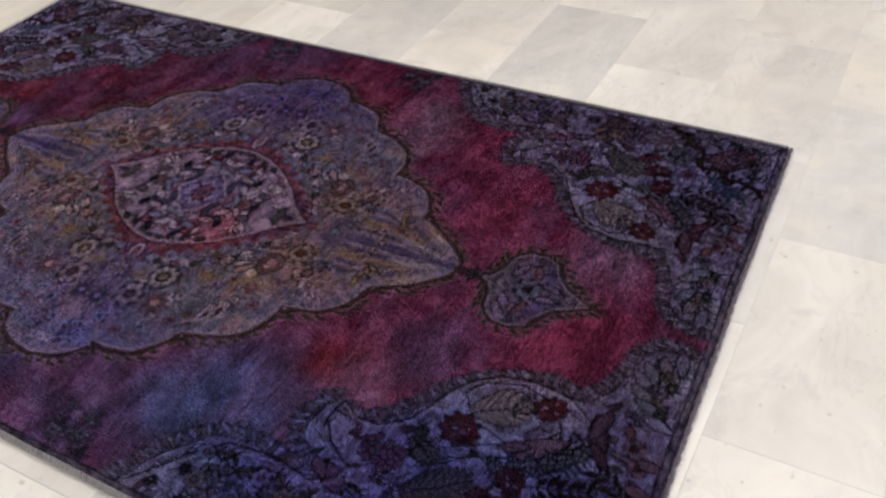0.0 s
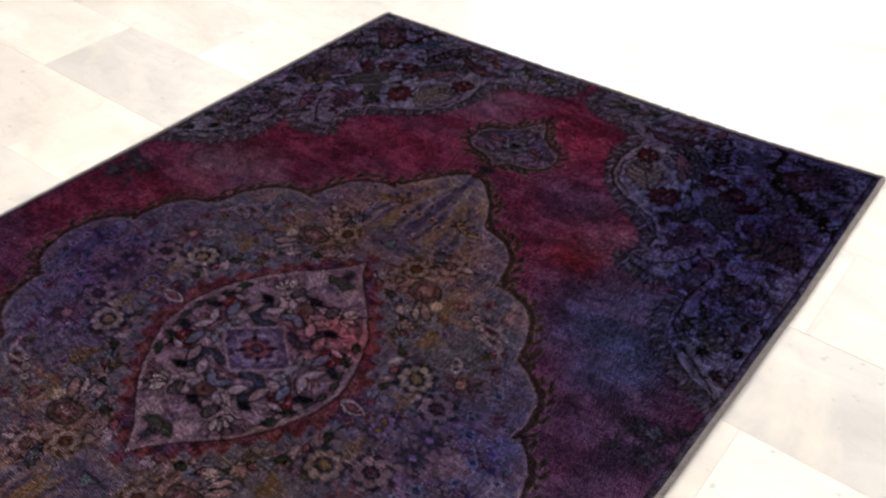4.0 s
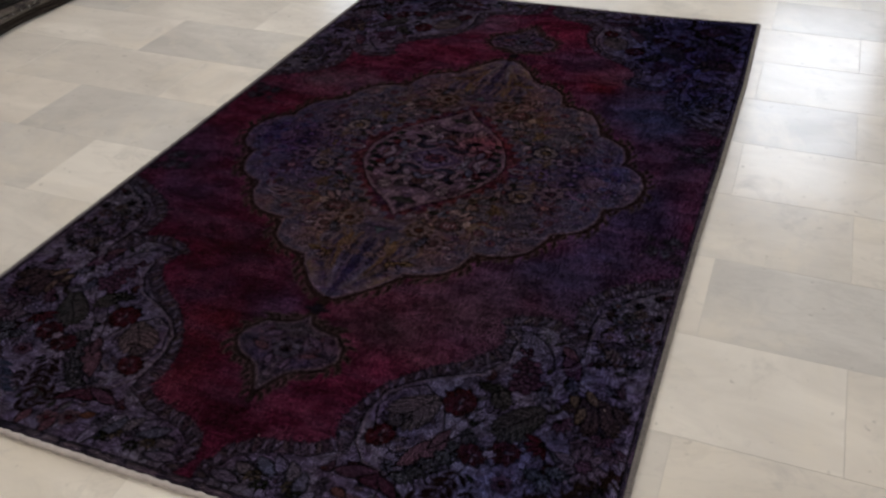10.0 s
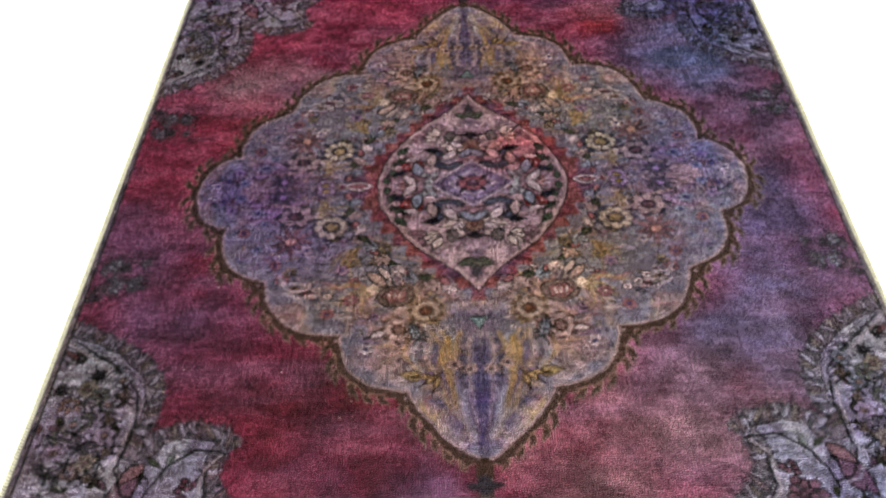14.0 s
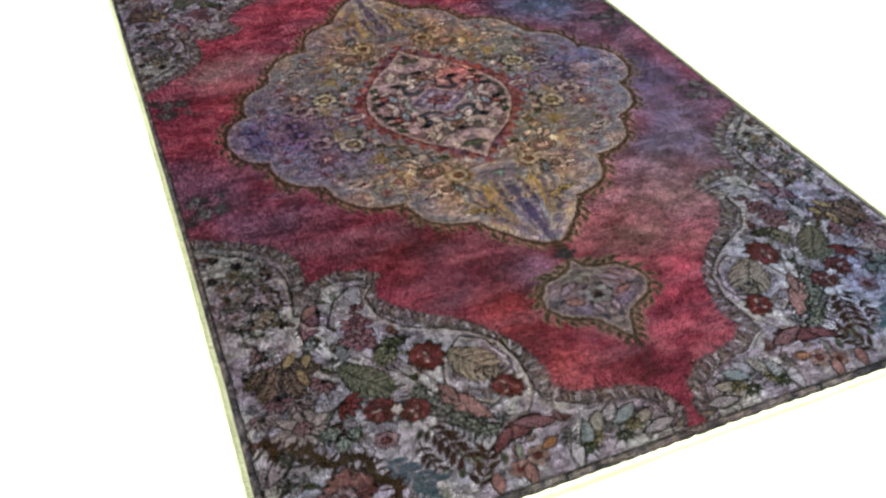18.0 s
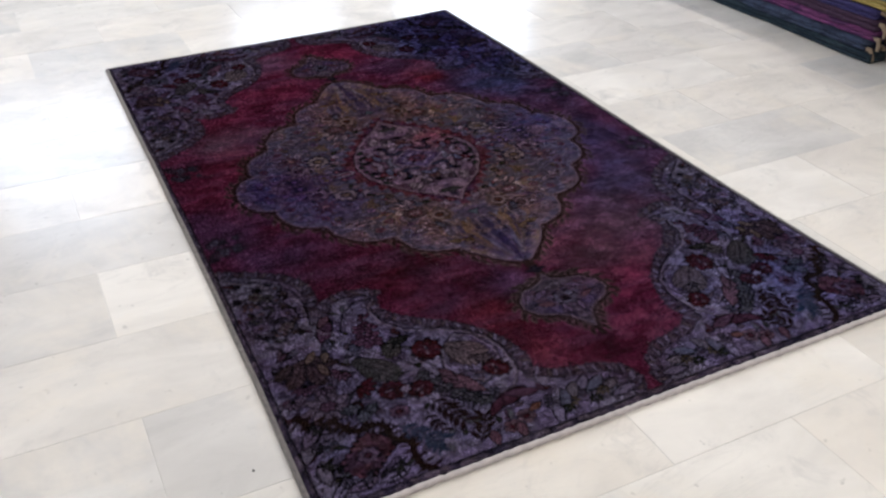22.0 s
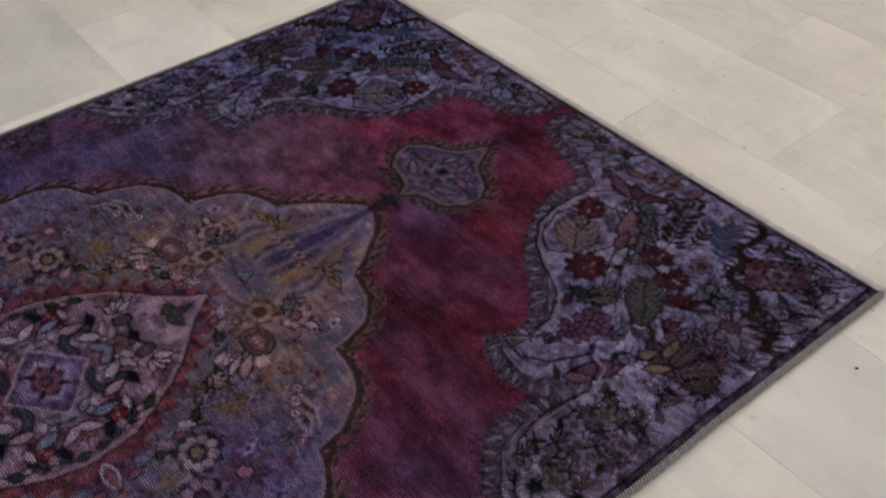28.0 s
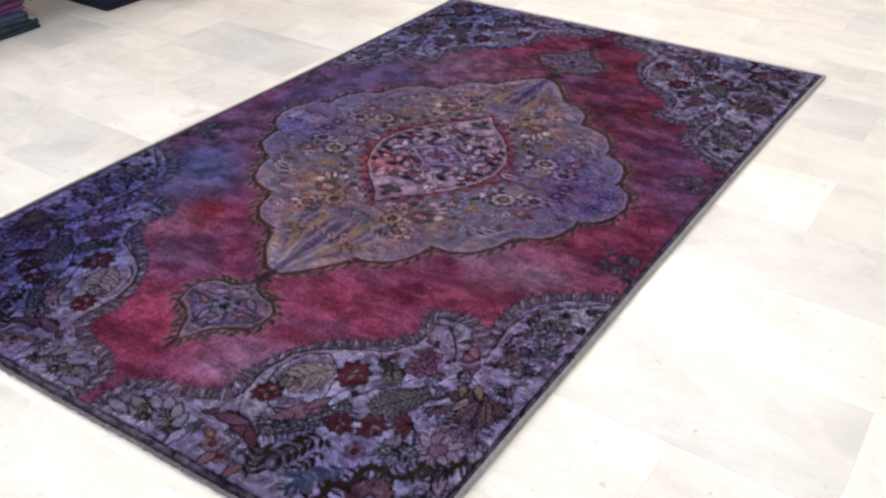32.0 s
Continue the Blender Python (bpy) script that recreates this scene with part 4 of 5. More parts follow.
# the smaller boteh beside the long side
SMALL = [(0.789, 0.446), (0.700, 0.512), (0.640, 0.570), (0.628, 0.650), (0.642, 0.740), (0.620, 0.792), (0.588, 0.800)]
stroke(SMALL, INK, 0.0035)
stroke([(x + 0.010, y + 0.006) for x, y in SMALL], faint(PALE, 0.6), 0.004)
for k, (x, y) in enumerate(((0.690, 0.600), (0.735, 0.560), (0.680, 0.665), (0.740, 0.640), (0.700, 0.720), (0.760, 0.700), (0.675, 0.545))):
    rosette(x, y, 0.020, (BLUEG, OLIVE, LILAC)[k % 3], lin(104, 84, 86), 6, faint(INK, 0.7))
    sprig(x + 0.025, y + 0.028, 0.028, 0.6 + k, (lin(84, 90, 88), lin(110, 86, 84), lin(92, 88, 110))[k % 3], faint(INK, 0.6))
    serrate(x - 0.012, y + 0.034, 0.020, 0.008, 2.0 + k, (lin(98, 82, 78), SPB)[k % 2], None, 3)
# fan beside the middle of the end
for k in range(7):
    t = 0.15 + 0.22 * k
    leaf(0.075 + 0.20 * k / 7, 1.305 - 0.055 * math.sin(k / 6 * 3.1), 0.034, 0.012, t, tint_of((SPG, lin(120, 118, 128), BLUEG)[k % 3], rng.uniform(0.8, 1.1)), INK)
    sprig(0.090 + 0.028 * k, 1.262 + 0.016 * (k % 3), 0.022, t + 0.8, (SPB, OLIVE, GREEN)[k % 3])
for x, y in ((0.345, 1.315), (0.410, 1.310)):
    leaf(x, y, 0.024, 0.011, 1.7, lin(120, 84, 96), INK)
# jagged brown line and the framed flower in the outermost corner
ZIG = [(0.557, 1.336), (0.592, 1.270), (0.604, 1.225), (0.618, 1.172), (0.667, 1.157), (0.705, 1.125), (0.747, 1.100), (0.770, 1.070), (0.81, 1.055)]
stroke([(x, y) for n, q in enumerate(zip(ZIG, ZIG[1:])) for x, y in (q[0], ((q[0][0] + q[1][0]) / 2 + 0.009 * (-1) ** n, (q[0][1] + q[1][1]) / 2 + 0.009 * (-1) ** n))], BROWN, 0.013)
for way in (ZIG, ZIG[::-1]):
    for (x0, y0), (x1, y1) in zip(way, way[1:]):
        for f in (0.15, 0.45, 0.75):
            x, y = x0 + (x1 - x0) * f, y0 + (y1 - y0) * f
            t = math.atan2(-(x1 - x0), y1 - y0) + rng.uniform(-0.4, 0.4)
            z = rng.uniform(0.012, 0.022)
            leaf(x + z * 0.8 * math.cos(t), y + z * 0.8 * math.sin(t), z, 0.0042, t, BROWN)
w = window(0.684, 1.232, 0.13)
u, v = AX[w] - 0.684, BX[w] - 1.232
d = np.maximum(np.abs(u + v) / 1.414 - 0.062, np.abs(u - v) / 1.414 - 0.040)
d = np.maximum(d, np.hypot(u, v) - 0.060) + 0.006 * np.sin(u * 260) * np.sin(v * 240)
lay(w, cover(d - 0.005), INK)
marbled(w, cover(d), (lin(106, 56, 70), lin(88, 58, 78), lin(120, 72, 76)), 30, 500)
lay(w, cover(np.abs(d + 0.012) - 0.0012), faint(INK, 0.8))
lay(w, cover(np.abs(d + 0.020) - 0.0012), faint(INK, 0.6))
rosette(0.684, 1.232, 0.024, lin(120, 92, 116), WINE, 7)
for k, (x, y, t) in enumerate(((0.760, 1.300, 0.8), (0.775, 1.240, 1.5), (0.715, 1.305, 0.1), (0.645, 1.310, 0.2), (0.785, 1.165, 1.2), (0.770, 1.125, 1.0))):
    leaf(x, y, 0.036, 0.013, t, (SPG, lin(124, 122, 136), lin(116, 104, 130))[k % 3], INK)
    serrate(x - 0.014, y - 0.012, 0.020, 0.008, t + 0.9, (SPB, GREEN)[k % 2], None, 3)
# small sprigs along the long side
for k in range(16):
    x, y = 0.740 + rng.uniform(-0.035, 0.05), 0.285 + rng.uniform(-0.05, 0.05)
    sprig(x, y, rng.uniform(0.012, 0.022), rng.uniform(0, 6.3), (BLUEG, SPB, GRAPE, DARK, SPB)[k % 5], DARK)
KIND[(np.hypot(AX - 0.755, (BX - 0.285)) < 0.065)] = 4
# rim: dark edge, dull violet strip, thin dark line
rim = np.minimum(HALF_W - AX, HALF_L - BX)
marbled(ALL, cover(rim - 0.017, 0.003), (lin(78, 74, 92), lin(58, 54, 74), lin(100, 94, 104)), 45, 520)
lay(ALL, cover(np.abs(rim - 0.0155) - 0.0020), INK)
lay(ALL, cover(rim - 0.0035, 0.004), lin(50, 46, 58))
KIND[rim < 0.038] = 2


def soft(a, n):
    """A box blur, twice over."""
    for _ in range(2):
        for ax in (0, 1):
            c = np.cumsum(np.concatenate([np.repeat(np.take(a, [0], ax), n + 1, ax), a, np.repeat(np.take(a, [-1], ax), n, ax)], ax), ax, dtype=np.float64)
            m = a.shape[ax]
            a = (np.take(c, np.arange(2 * n + 1, 2 * n + 1 + m), ax) - np.take(c, np.arange(m), ax)) / (2 * n + 1)
    return a


# the drawing stands out a little more where the wool is less worn
crisp = np.where((med < 0.003) | (pen < 0.003), 0.30, np.where(sp < 0, 0.30, 0.0))[..., None]
PIC[:] = np.clip(PIC + crisp * (PIC - soft(PIC, 14)), 0.004, 1)
BLED, BARE_BLED = soft(PIC, 3), soft(BARE, 3)

# --- the whole rug: four mirrored quarters with a weaver's unevenness, then the overdye
NX, NY = int(2 * HALF_W / GRID), int(2 * HALF_L / GRID)
gx, gy = np.meshgrid(np.linspace(-HALF_W, HALF_W, NX + 1), np.linspace(-HALF_L, HALF_L, NY + 1))
fade = np.clip(np.minimum(HALF_W - np.abs(gx), HALF_L - np.abs(gy)) / 0.10, 0, 1)
# the north half is woven a little tighter than the south, and the axis leans
drift = np.interp(gy, [-1.35, -0.15, 0.0, 0.10, 0.30, 0.42, 0.58, 0.74, 0.81, 0.93, 1.06, 1.35], [0, 0, 0.024, 0.042, 0.040, 0.029, 0.016, 0.0, 0.014, 0.018, 0.008, 0])
wx = gx + fade * (0.012 * gy - 0.002 + 0.008 * (fbm(gx * 2.2 + 9, gy * 2.2, 71, 2) - 0.5) + 0.006 * (value_noise(gx * 30, gy * 30, 72) - 0.5))
wy = gy + drift + fade * (0.010 * (fbm(gx * 1.8, gy * 1.8 + 5, 73, 2) - 0.5) + 0.006 * (value_noise(gx * 30, gy * 30, 74) - 0.5))
ia = np.clip(np.rint(np.abs(wx) / STEP).astype(int), 0, NA - 1)
ib = np.clip(np.rint(np.abs(wy) / STEP).astype(int), 0, NB - 1)
pic, kind, bare = PIC[ib, ia].astype(np.float64), KIND[ib, ia], BARE[ib, ia].astype(np.float64)[..., None]
# the dyes have run: in patches the drawing is washed into its surroundings
run = (0.05 + 0.30 * np.clip((fbm(gx * 9 + 7, gy * 9, 75) - 0.42) * 4, 0, 1) * np.where(np.rint(kind) == 2, 0.45, 1.0))[..., None]
pic = pic * (1 - run) + BLED[ib, ia] * run
bare = bare * (1 - run) + BARE_BLED[ib, ia][..., None] * run


def splotch(x, y, r, c, strength=1.0, stretch=1.0):
    """A soft patch of dye: centre, radius, colour."""
    wobble = 0.75 * r * (fbm(gx * 5 / max(r, 0.12) * 0.25 + x * 3, gy * 5 / max(r, 0.12) * 0.25 + y * 3, int(900 + 100 * x + 37 * y) % 997, 4) - 0.5) * 2
    d = np.hypot((gx - x) / stretch, gy - y) + wobble
    return np.clip(1.15 - d / r, 0, 1)[..., None] ** 1.3 * strength, np.array(c)


CRIMSON, DEEP, PLUM, BLUE = lin(136, 36, 80), lin(100, 21, 54), lin(98, 60, 100), lin(74, 78, 124)
MAUVE, SCARLET, RUST, ASH = lin(146, 100, 132), lin(158, 42, 60), lin(142, 50, 50), lin(134, 112, 134)
big, mid, fine = (spread(fbm(gx * a + 3, gy * b + 1, 51 + a))[..., None] for a, b in ((7, 8), (17, 23), (38, 56)))
warp = spread(fbm(gx * 14, gy * 90, 58, 3))[..., None]
lerp = lambda c, d, m: np.array(c) * (1 - m) + np.array(d) * m
field = lerp(DEEP, CRIMSON, np.clip(0.15 + 0.55 * mid + 0.45 * big, 0, 1))
field = lerp(field, PLUM, np.clip((big - 0.55) * 1.6, 0, 0.6))
field = lerp(field, lin(136, 70, 102), np.clip(mid * 0.9 + fine * 0.25 - 0.46, 0, 0.55))


def stain(x, y, r, c, s, st):
    global field
    a, col = splotch(x, y, r, c, s, st)
    field = field * (1 - a) + col * (0.62 + 0.55 * mid + 0.25 * fine) * a


for x, y, r, c, s, st in (
    (0.68, -0.14, 0.34, lin(84, 72, 122), 0.9, 0.7), (0.58, 0.38, 0.34, BLUE, 1.0, 0.8), (0.50, -0.50, 0.30, BLUE, 0.8, 0.9), (0.70, 0.12, 0.24, BLUE, 0.7, 0.7),
    (0.40, -0.70, 0.24, lin(124, 92, 114), 0.9, 1.2), (0.20, -0.78, 0.18, lin(128, 88, 106), 0.9, 1.2), (-0.54, 0.40, 0.17, ASH, 0.9, 1.3), (-0.72, -0.18, 0.20, PLUM, 0.8, 0.8),
    (-0.58, -0.42, 0.22, PLUM, 0.9, 1.0), (-0.28, -0.64, 0.30, lin(92, 20, 42), 1.0, 1.2), (-0.16, -0.92, 0.20, lin(98, 22, 42), 0.9, 1.0), (-0.46, -0.76, 0.12, CRIMSON, 0.4, 1.0), (-0.08, -0.80, 0.11, PLUM, 0.9, 1.0)):
    stain(x, y, r, c, s, st)
# some northern and western patches lightened, for the pile's look seen from there
for x, y, r, c, s, st in (
    (0.0, -1.22, 0.13, DEEP, 0.9, 0.5), (-0.13, -1.13, 0.11, RUST, 0.22, 1.3), (-0.20, -1.02, 0.16, SCARLET, 0.3, 1.0), (0.20, -0.98, 0.16, CRIMSON, 0.8, 1.0),
    (0.37, 0.65, 0.10, SCARLET, 0.8, 1.2), (-0.20, 0.78, 0.24, lin(150, 44, 82), 0.75, 1.2), (-0.22, 1.08, 0.14, MAUVE, 0.8, 1.2), (0.10, 1.06, 0.20, lin(154, 42, 80), 0.75, 1.0),
    (0.55, 0.55, 0.16, BLUE, 0.8, 1.0), (0.44, 0.72, 0.13, MAUVE, 0.5, 1.2), (-0.58, 0.66, 0.22, lin(150, 48, 84), 0.7, 1.0), (-0.56, 0.26, 0.18, lin(150, 44, 72), 0.6, 1.0),
    (-0.70, 0.02, 0.16, lin(138, 40, 74), 0.5, 1.0), (0.25, 0.80, 0.16, PLUM, 0.7, 1.0)):
    stain(x, y, r, c, s, st)
wisp = np.clip((fbm(gx * 4.5 + 8, gy * 17, 59, 4)[..., None] - 0.53) * 5, 0, 1)
field = lerp(field, lin(144, 100, 142), 0.24 * wisp)
# lightness painted in at the north end, whose pile looks paler from there
field = field * (0.66 + 0.24 * mid + 0.12 * warp) * np.interp(gy, [0.3, 0.9], [1.0, 1.12])[..., None]
field = lerp(field, field.mean(-1, keepdims=True) * np.array((1.0, 0.84, 1.20)), 0.06)
tint = np.ones((NY + 1, NX + 1, 3)) * (0.72 + 0.56 * fbm(gx * 4.5 + 2, gy * 6, 61)[..., None])
for x, y, r, c, s, st in (
    (0.62, 1.08, 0.60, (0.32, 0.45, 0.88), 1.0, 0.8), (0.66, 0.70, 0.38, (0.44, 0.56, 0.98), 0.85, 0.7), (-0.58, 1.20, 0.26, (0.62, 0.72, 1.10), 0.6, 1.0), (0.62, -1.14, 0.34, (0.62, 0.84, 1.30), 0.95, 1.1),
    (0.55, 0.05, 0.26, (0.70, 0.78, 1.20), 0.9, 0.8), (-0.52, 0.0, 0.24, (0.62, 0.60, 0.95), 0.9, 0.8), (-0.35, -0.20, 0.2, (0.75, 0.68, 0.95), 0.7, 1.0), (0.0, 0.50, 0.30, (1.16, 1.06, 0.88), 0.8, 1.2)):
    a, col = splotch(x, y, r, c, s, st)
    tint = tint * (1 - a) + tint * col * a
for x, y, r, c, s, st in (
    (0.30, 0.20, 0.22, (1.14, 1.07, 0.90), 0.7, 1.0), (-0.20, -0.35, 0.2, (1.15, 1.05, 0.85), 0.6, 1.0), (0.18, -0.32, 0.2, (1.18, 1.08, 0.86), 0.6, 1.0), (0.0, -0.62, 0.12, (0.75, 0.75, 1.0), 0.8, 0.6),
    (-0.62, -1.05, 0.45, (0.98, 0.96, 1.12), 0.7, 0.8), (0.70, -0.80, 0.35, (0.80, 0.86, 1.15), 0.7, 0.7), (-0.70, 0.75, 0.3, (0.85, 0.82, 1.05), 0.7, 0.8), (0.08, 0.10, 0.10, (1.25, 0.55, 0.55), 0.6, 1.3)):
    a, col = splotch(x, y, r, c, s, st)
    tint = tint * (1 - a) + tint * col * a
# the overdye has drawn the yarns together into violet greys, most of all in the corners
wash = np.where(np.rint(kind) == 2, 0.28, np.where(np.rint(kind) == 1, 0.06, 0.25))[..., None] * (0.6 + 0.8 * spread(fbm(gx * 6 + 1, gy * 7, 63))[..., None])
pic = pic * (1 - wash) + pic.mean(-1, keepdims=True) * np.array((1.0, 0.92, 1.15)) * wash
for x, y, r, c in ((0.24, 0.30, 0.15, (1.22, 1.08, 0.70)), (-0.20, 0.36, 0.13, (1.15, 1.08, 0.76)), (0.26, -0.22, 0.14, (1.28, 1.10, 0.66)), (-0.24, -0.33, 0.12, (1.20, 1.08, 0.72)), (0.10, -0.50, 0.10, (1.25, 1.10, 0.68)),
                   (-0.09, -0.52, 0.09, (1.18, 1.06, 0.74)), (0.46, 0.05, 0.16, (0.72, 0.84, 1.16)), (-0.47, -0.06, 0.15, (0.70, 0.72, 1.08)), (-0.38, -0.20, 0.10, (0.76, 0.76, 1.06)), (0.0, 0.62, 0.12, (1.08, 1.06, 0.90)),
                   (-0.30, 0.20, 0.12, (1.10, 1.06, 0.84)), (0.36, 0.16, 0.10, (1.02, 1.10, 0.92)), (0.04, -0.63, 0.07, (0.80, 0.92, 1.06)), (0.11, 0.13, 0.045, (1.35, 0.66, 0.62)), (0.17, 0.10, 0.045, (1.30, 0.66, 0.62))):
    a, col = splotch(x, y, r, c, 0.54, 1.3)
    a = a * (np.rint(kind) == 1)[..., None]
    tint = tint * (1 - a) + tint * col * a
dye = pic * tint + bare * field
soak = (0.10 + 0.22 * fbm(gx * 5, gy * 5 + 8, 66)[..., None]) * (1 - bare) * np.clip((pic.mean(-1, keepdims=True) - 0.02) / 0.10, 0, 1)
dye = dye * (1 - soak) + field * 0.8 * soak
grain = rng.normal(1, 0.06, (NY + 1, NX + 1, 1))
lines = 1 + 0.10 * (rng.random((NY + 1, 1, 1)) - 0.5) * np.ones((1, NX + 1, 1))
patchy = 1 + 0.40 * (fbm(gx * 24, gy * 34, 67, 3)[..., None] - 0.5)
dye = 0.50 * dye * np.array((1.0, 0.985, 1.12)) * grain * lines * patchy
# old dye has taken unevenly: the dark yarns are deeper, the pale ones barely coloured
dye = dye * np.where(np.rint(kind)[..., None] == 1, np.array((1.20, 1.11, 1.18)), 1.0)
level = dye.mean(-1, keepdims=True)
dye = np.clip(dye * np.clip(level / 0.055, 0.05, 3.0) ** 0.08, 0.0020, 0.9)

# heights: worn field, thicker corners, corroded dark wool
lum = dye.mean(-1)
height = RUG_T + 0.0011 * np.clip((lum - 0.03) / 0.15, -0.4, 1) + 0.0007 * (rng.random((NY + 1, NX + 1)) - 0.5)
height += 0.0022 * (fbm(gx * 2.5, gy * 2.5, 81, 2) - 0.5) + 0.004 * np.clip(fbm(gx * 1.2 + 4, gy * 1.2, 82, 1) - 0.72, 0, 1)
# rows of knots: small ridges, whose faces take a painted sheen by facing
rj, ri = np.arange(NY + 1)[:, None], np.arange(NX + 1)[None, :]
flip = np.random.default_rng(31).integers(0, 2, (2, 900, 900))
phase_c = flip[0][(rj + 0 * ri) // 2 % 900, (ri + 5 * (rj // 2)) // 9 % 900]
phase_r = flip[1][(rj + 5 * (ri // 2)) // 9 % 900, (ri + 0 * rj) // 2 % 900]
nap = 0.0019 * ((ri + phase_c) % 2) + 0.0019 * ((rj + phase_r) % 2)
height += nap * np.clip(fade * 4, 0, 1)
height -= 0.004 * np.clip(1 - np.minimum(HALF_W - np.abs(gx), HALF_L - np.abs(gy)) / 0.012, 0, 1)


def edge_wave(s, seed):
    """How far a side of the rug wanders from its straight line, in metres."""
    return 0.006 * (fbm(np.asarray(s) * 2.6 + 20, np.asarray(s) * 0 + seed, seed, 3) - 0.5)


def bowed(s, bow, skew):
    return UNIT * (4 * bow * s * (1 - s) + 10 * skew * s * (1 - s) * (s - 0.5))


def placed(x, y):
    """A place of the pattern on the floor: between the four corners, with bowed sides."""
    x, y = np.asarray(x, float), np.asarray(y, float)
    u, v = (x / HALF_W + 1) / 2, (y / HALF_L + 1) / 2
    fx = SW[0] * (1 - u) * (1 - v) + SE[0] * u * (1 - v) + NE[0] * u * v + NW[0] * (1 - u) * v
    fy = SW[1] * (1 - u) * (1 - v) + SE[1] * u * (1 - v) + NE[1] * u * v + NW[1] * (1 - u) * v
    near = lambda t: np.clip(1 - t, 0, 1) ** 5
    fx = fx + near(u) * (bowed(v, 0.0082, -0.0072) + edge_wave(y, 5)) + near(1 - u) * (bowed(v, -0.0031, 0.0146) + edge_wave(y, 8))
    fy = fy - near(1 - v) * (bowed(u, 0.0149, 0.0079) + edge_wave(x, 6)) - near(v) * (bowed(u, 0.0008, 0.0049) + edge_wave(x, 9))
    return fx, fy


px, py = placed(gx, gy)
VERT = np.stack([px, py, height], -1).reshape(-1, 3)
knot = (dye[:-1, :-1] + dye[1:, :-1] + dye[:-1, 1:] + dye[1:, 1:]) / 4
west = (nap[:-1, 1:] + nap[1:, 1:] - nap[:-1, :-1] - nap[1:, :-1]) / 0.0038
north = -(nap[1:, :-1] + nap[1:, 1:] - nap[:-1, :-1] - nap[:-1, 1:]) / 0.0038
# painted sheen: lighter on west and north faces, darker on east and south
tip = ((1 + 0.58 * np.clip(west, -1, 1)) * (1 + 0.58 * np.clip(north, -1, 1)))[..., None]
# the painted sheen also greys the lighter faces
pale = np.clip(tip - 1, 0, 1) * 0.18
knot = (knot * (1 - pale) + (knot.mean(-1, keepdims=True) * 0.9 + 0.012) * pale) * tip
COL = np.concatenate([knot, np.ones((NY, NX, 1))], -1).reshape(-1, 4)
idx = np.arange((NY + 1) * (NX + 1)).reshape(NY + 1, NX + 1)
QUAD = np.stack([idx[:-1, :-1], idx[:-1, 1:], idx[1:, 1:], idx[1:, :-1]], -1).reshape(-1, 4)
qk = kind[:-1, :-1].reshape(-1)
qx, qy = gx[:-1, :-1].reshape(-1), gy[:-1, :-1].reshape(-1)

rug = tagged(new("rug"), "worn overdyed crimson, violet and blue medallion rug lying flat on marble", "rug")


def pile_part(name, mask, label):
    quads = QUAD[mask]
    used, inv = np.unique(quads, return_inverse=True)
    quads = inv.reshape(-1, 4).astype(np.int32)
    me = bpy.data.meshes.new(name)
    me.vertices.add(len(used))
    me.vertices.foreach_set("co", VERT[used].astype(np.float32).ravel())
    me.loops.add(quads.size)
    me.loops.foreach_set("vertex_index", quads.ravel())
    me.polygons.add(len(quads))
    me.polygons.foreach_set("loop_start", np.arange(0, quads.size, 4, dtype=np.int32))
    me.update(calc_edges=True)
    me.shade_flat()
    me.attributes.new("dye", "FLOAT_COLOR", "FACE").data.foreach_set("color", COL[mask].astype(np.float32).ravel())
    me.materials.append(PILE)
    ob = new(name, me)
    ob.parent = rug
    tagged(ob, label)


rimq = np.minimum(HALF_W - np.abs(qx), HALF_L - np.abs(qy)) < 0.038
pile_part("central_medallion", (qk == 1) & ~rimq, "grey-violet scalloped medallion with small flowers")
for s, n in ((1, "N"), (-1, "S")):
    pile_part("pendant", (qk == 3) & (qy * s > 0), "grey-violet pendant with a dark flower")
for sx in (-1, 1):
    for sy in (-1, 1):
        pile_part("corner_spandrel", (qk == 2) & ~rimq & (qx * sx > 0) & (qy * sy > 0), "blue-lilac floral corner with paisley leaves" if sx * sy > 0 else "lilac floral corner with paisley leaves")
pile_part("field", ((qk == 0) | (qk == 4)) & ~rimq, "crimson field clouded with violet and blue dye")
pile_part("guard_border", rimq, "narrow dark violet guard border")

# backing that closes the rug underneath and round its sides
def ring(inset, n=60):
    a, b = HALF_W - inset, HALF_L - inset
    t = np.linspace(-1, 1, n, endpoint=False)
    xs = np.r_[a * t, np.full(n, a), -a * t, np.full(n, -a)]
    ys = np.r_[np.full(n, -b), b * t, np.full(n, b), -b * t]
    return list(zip(*placed(xs, ys)))


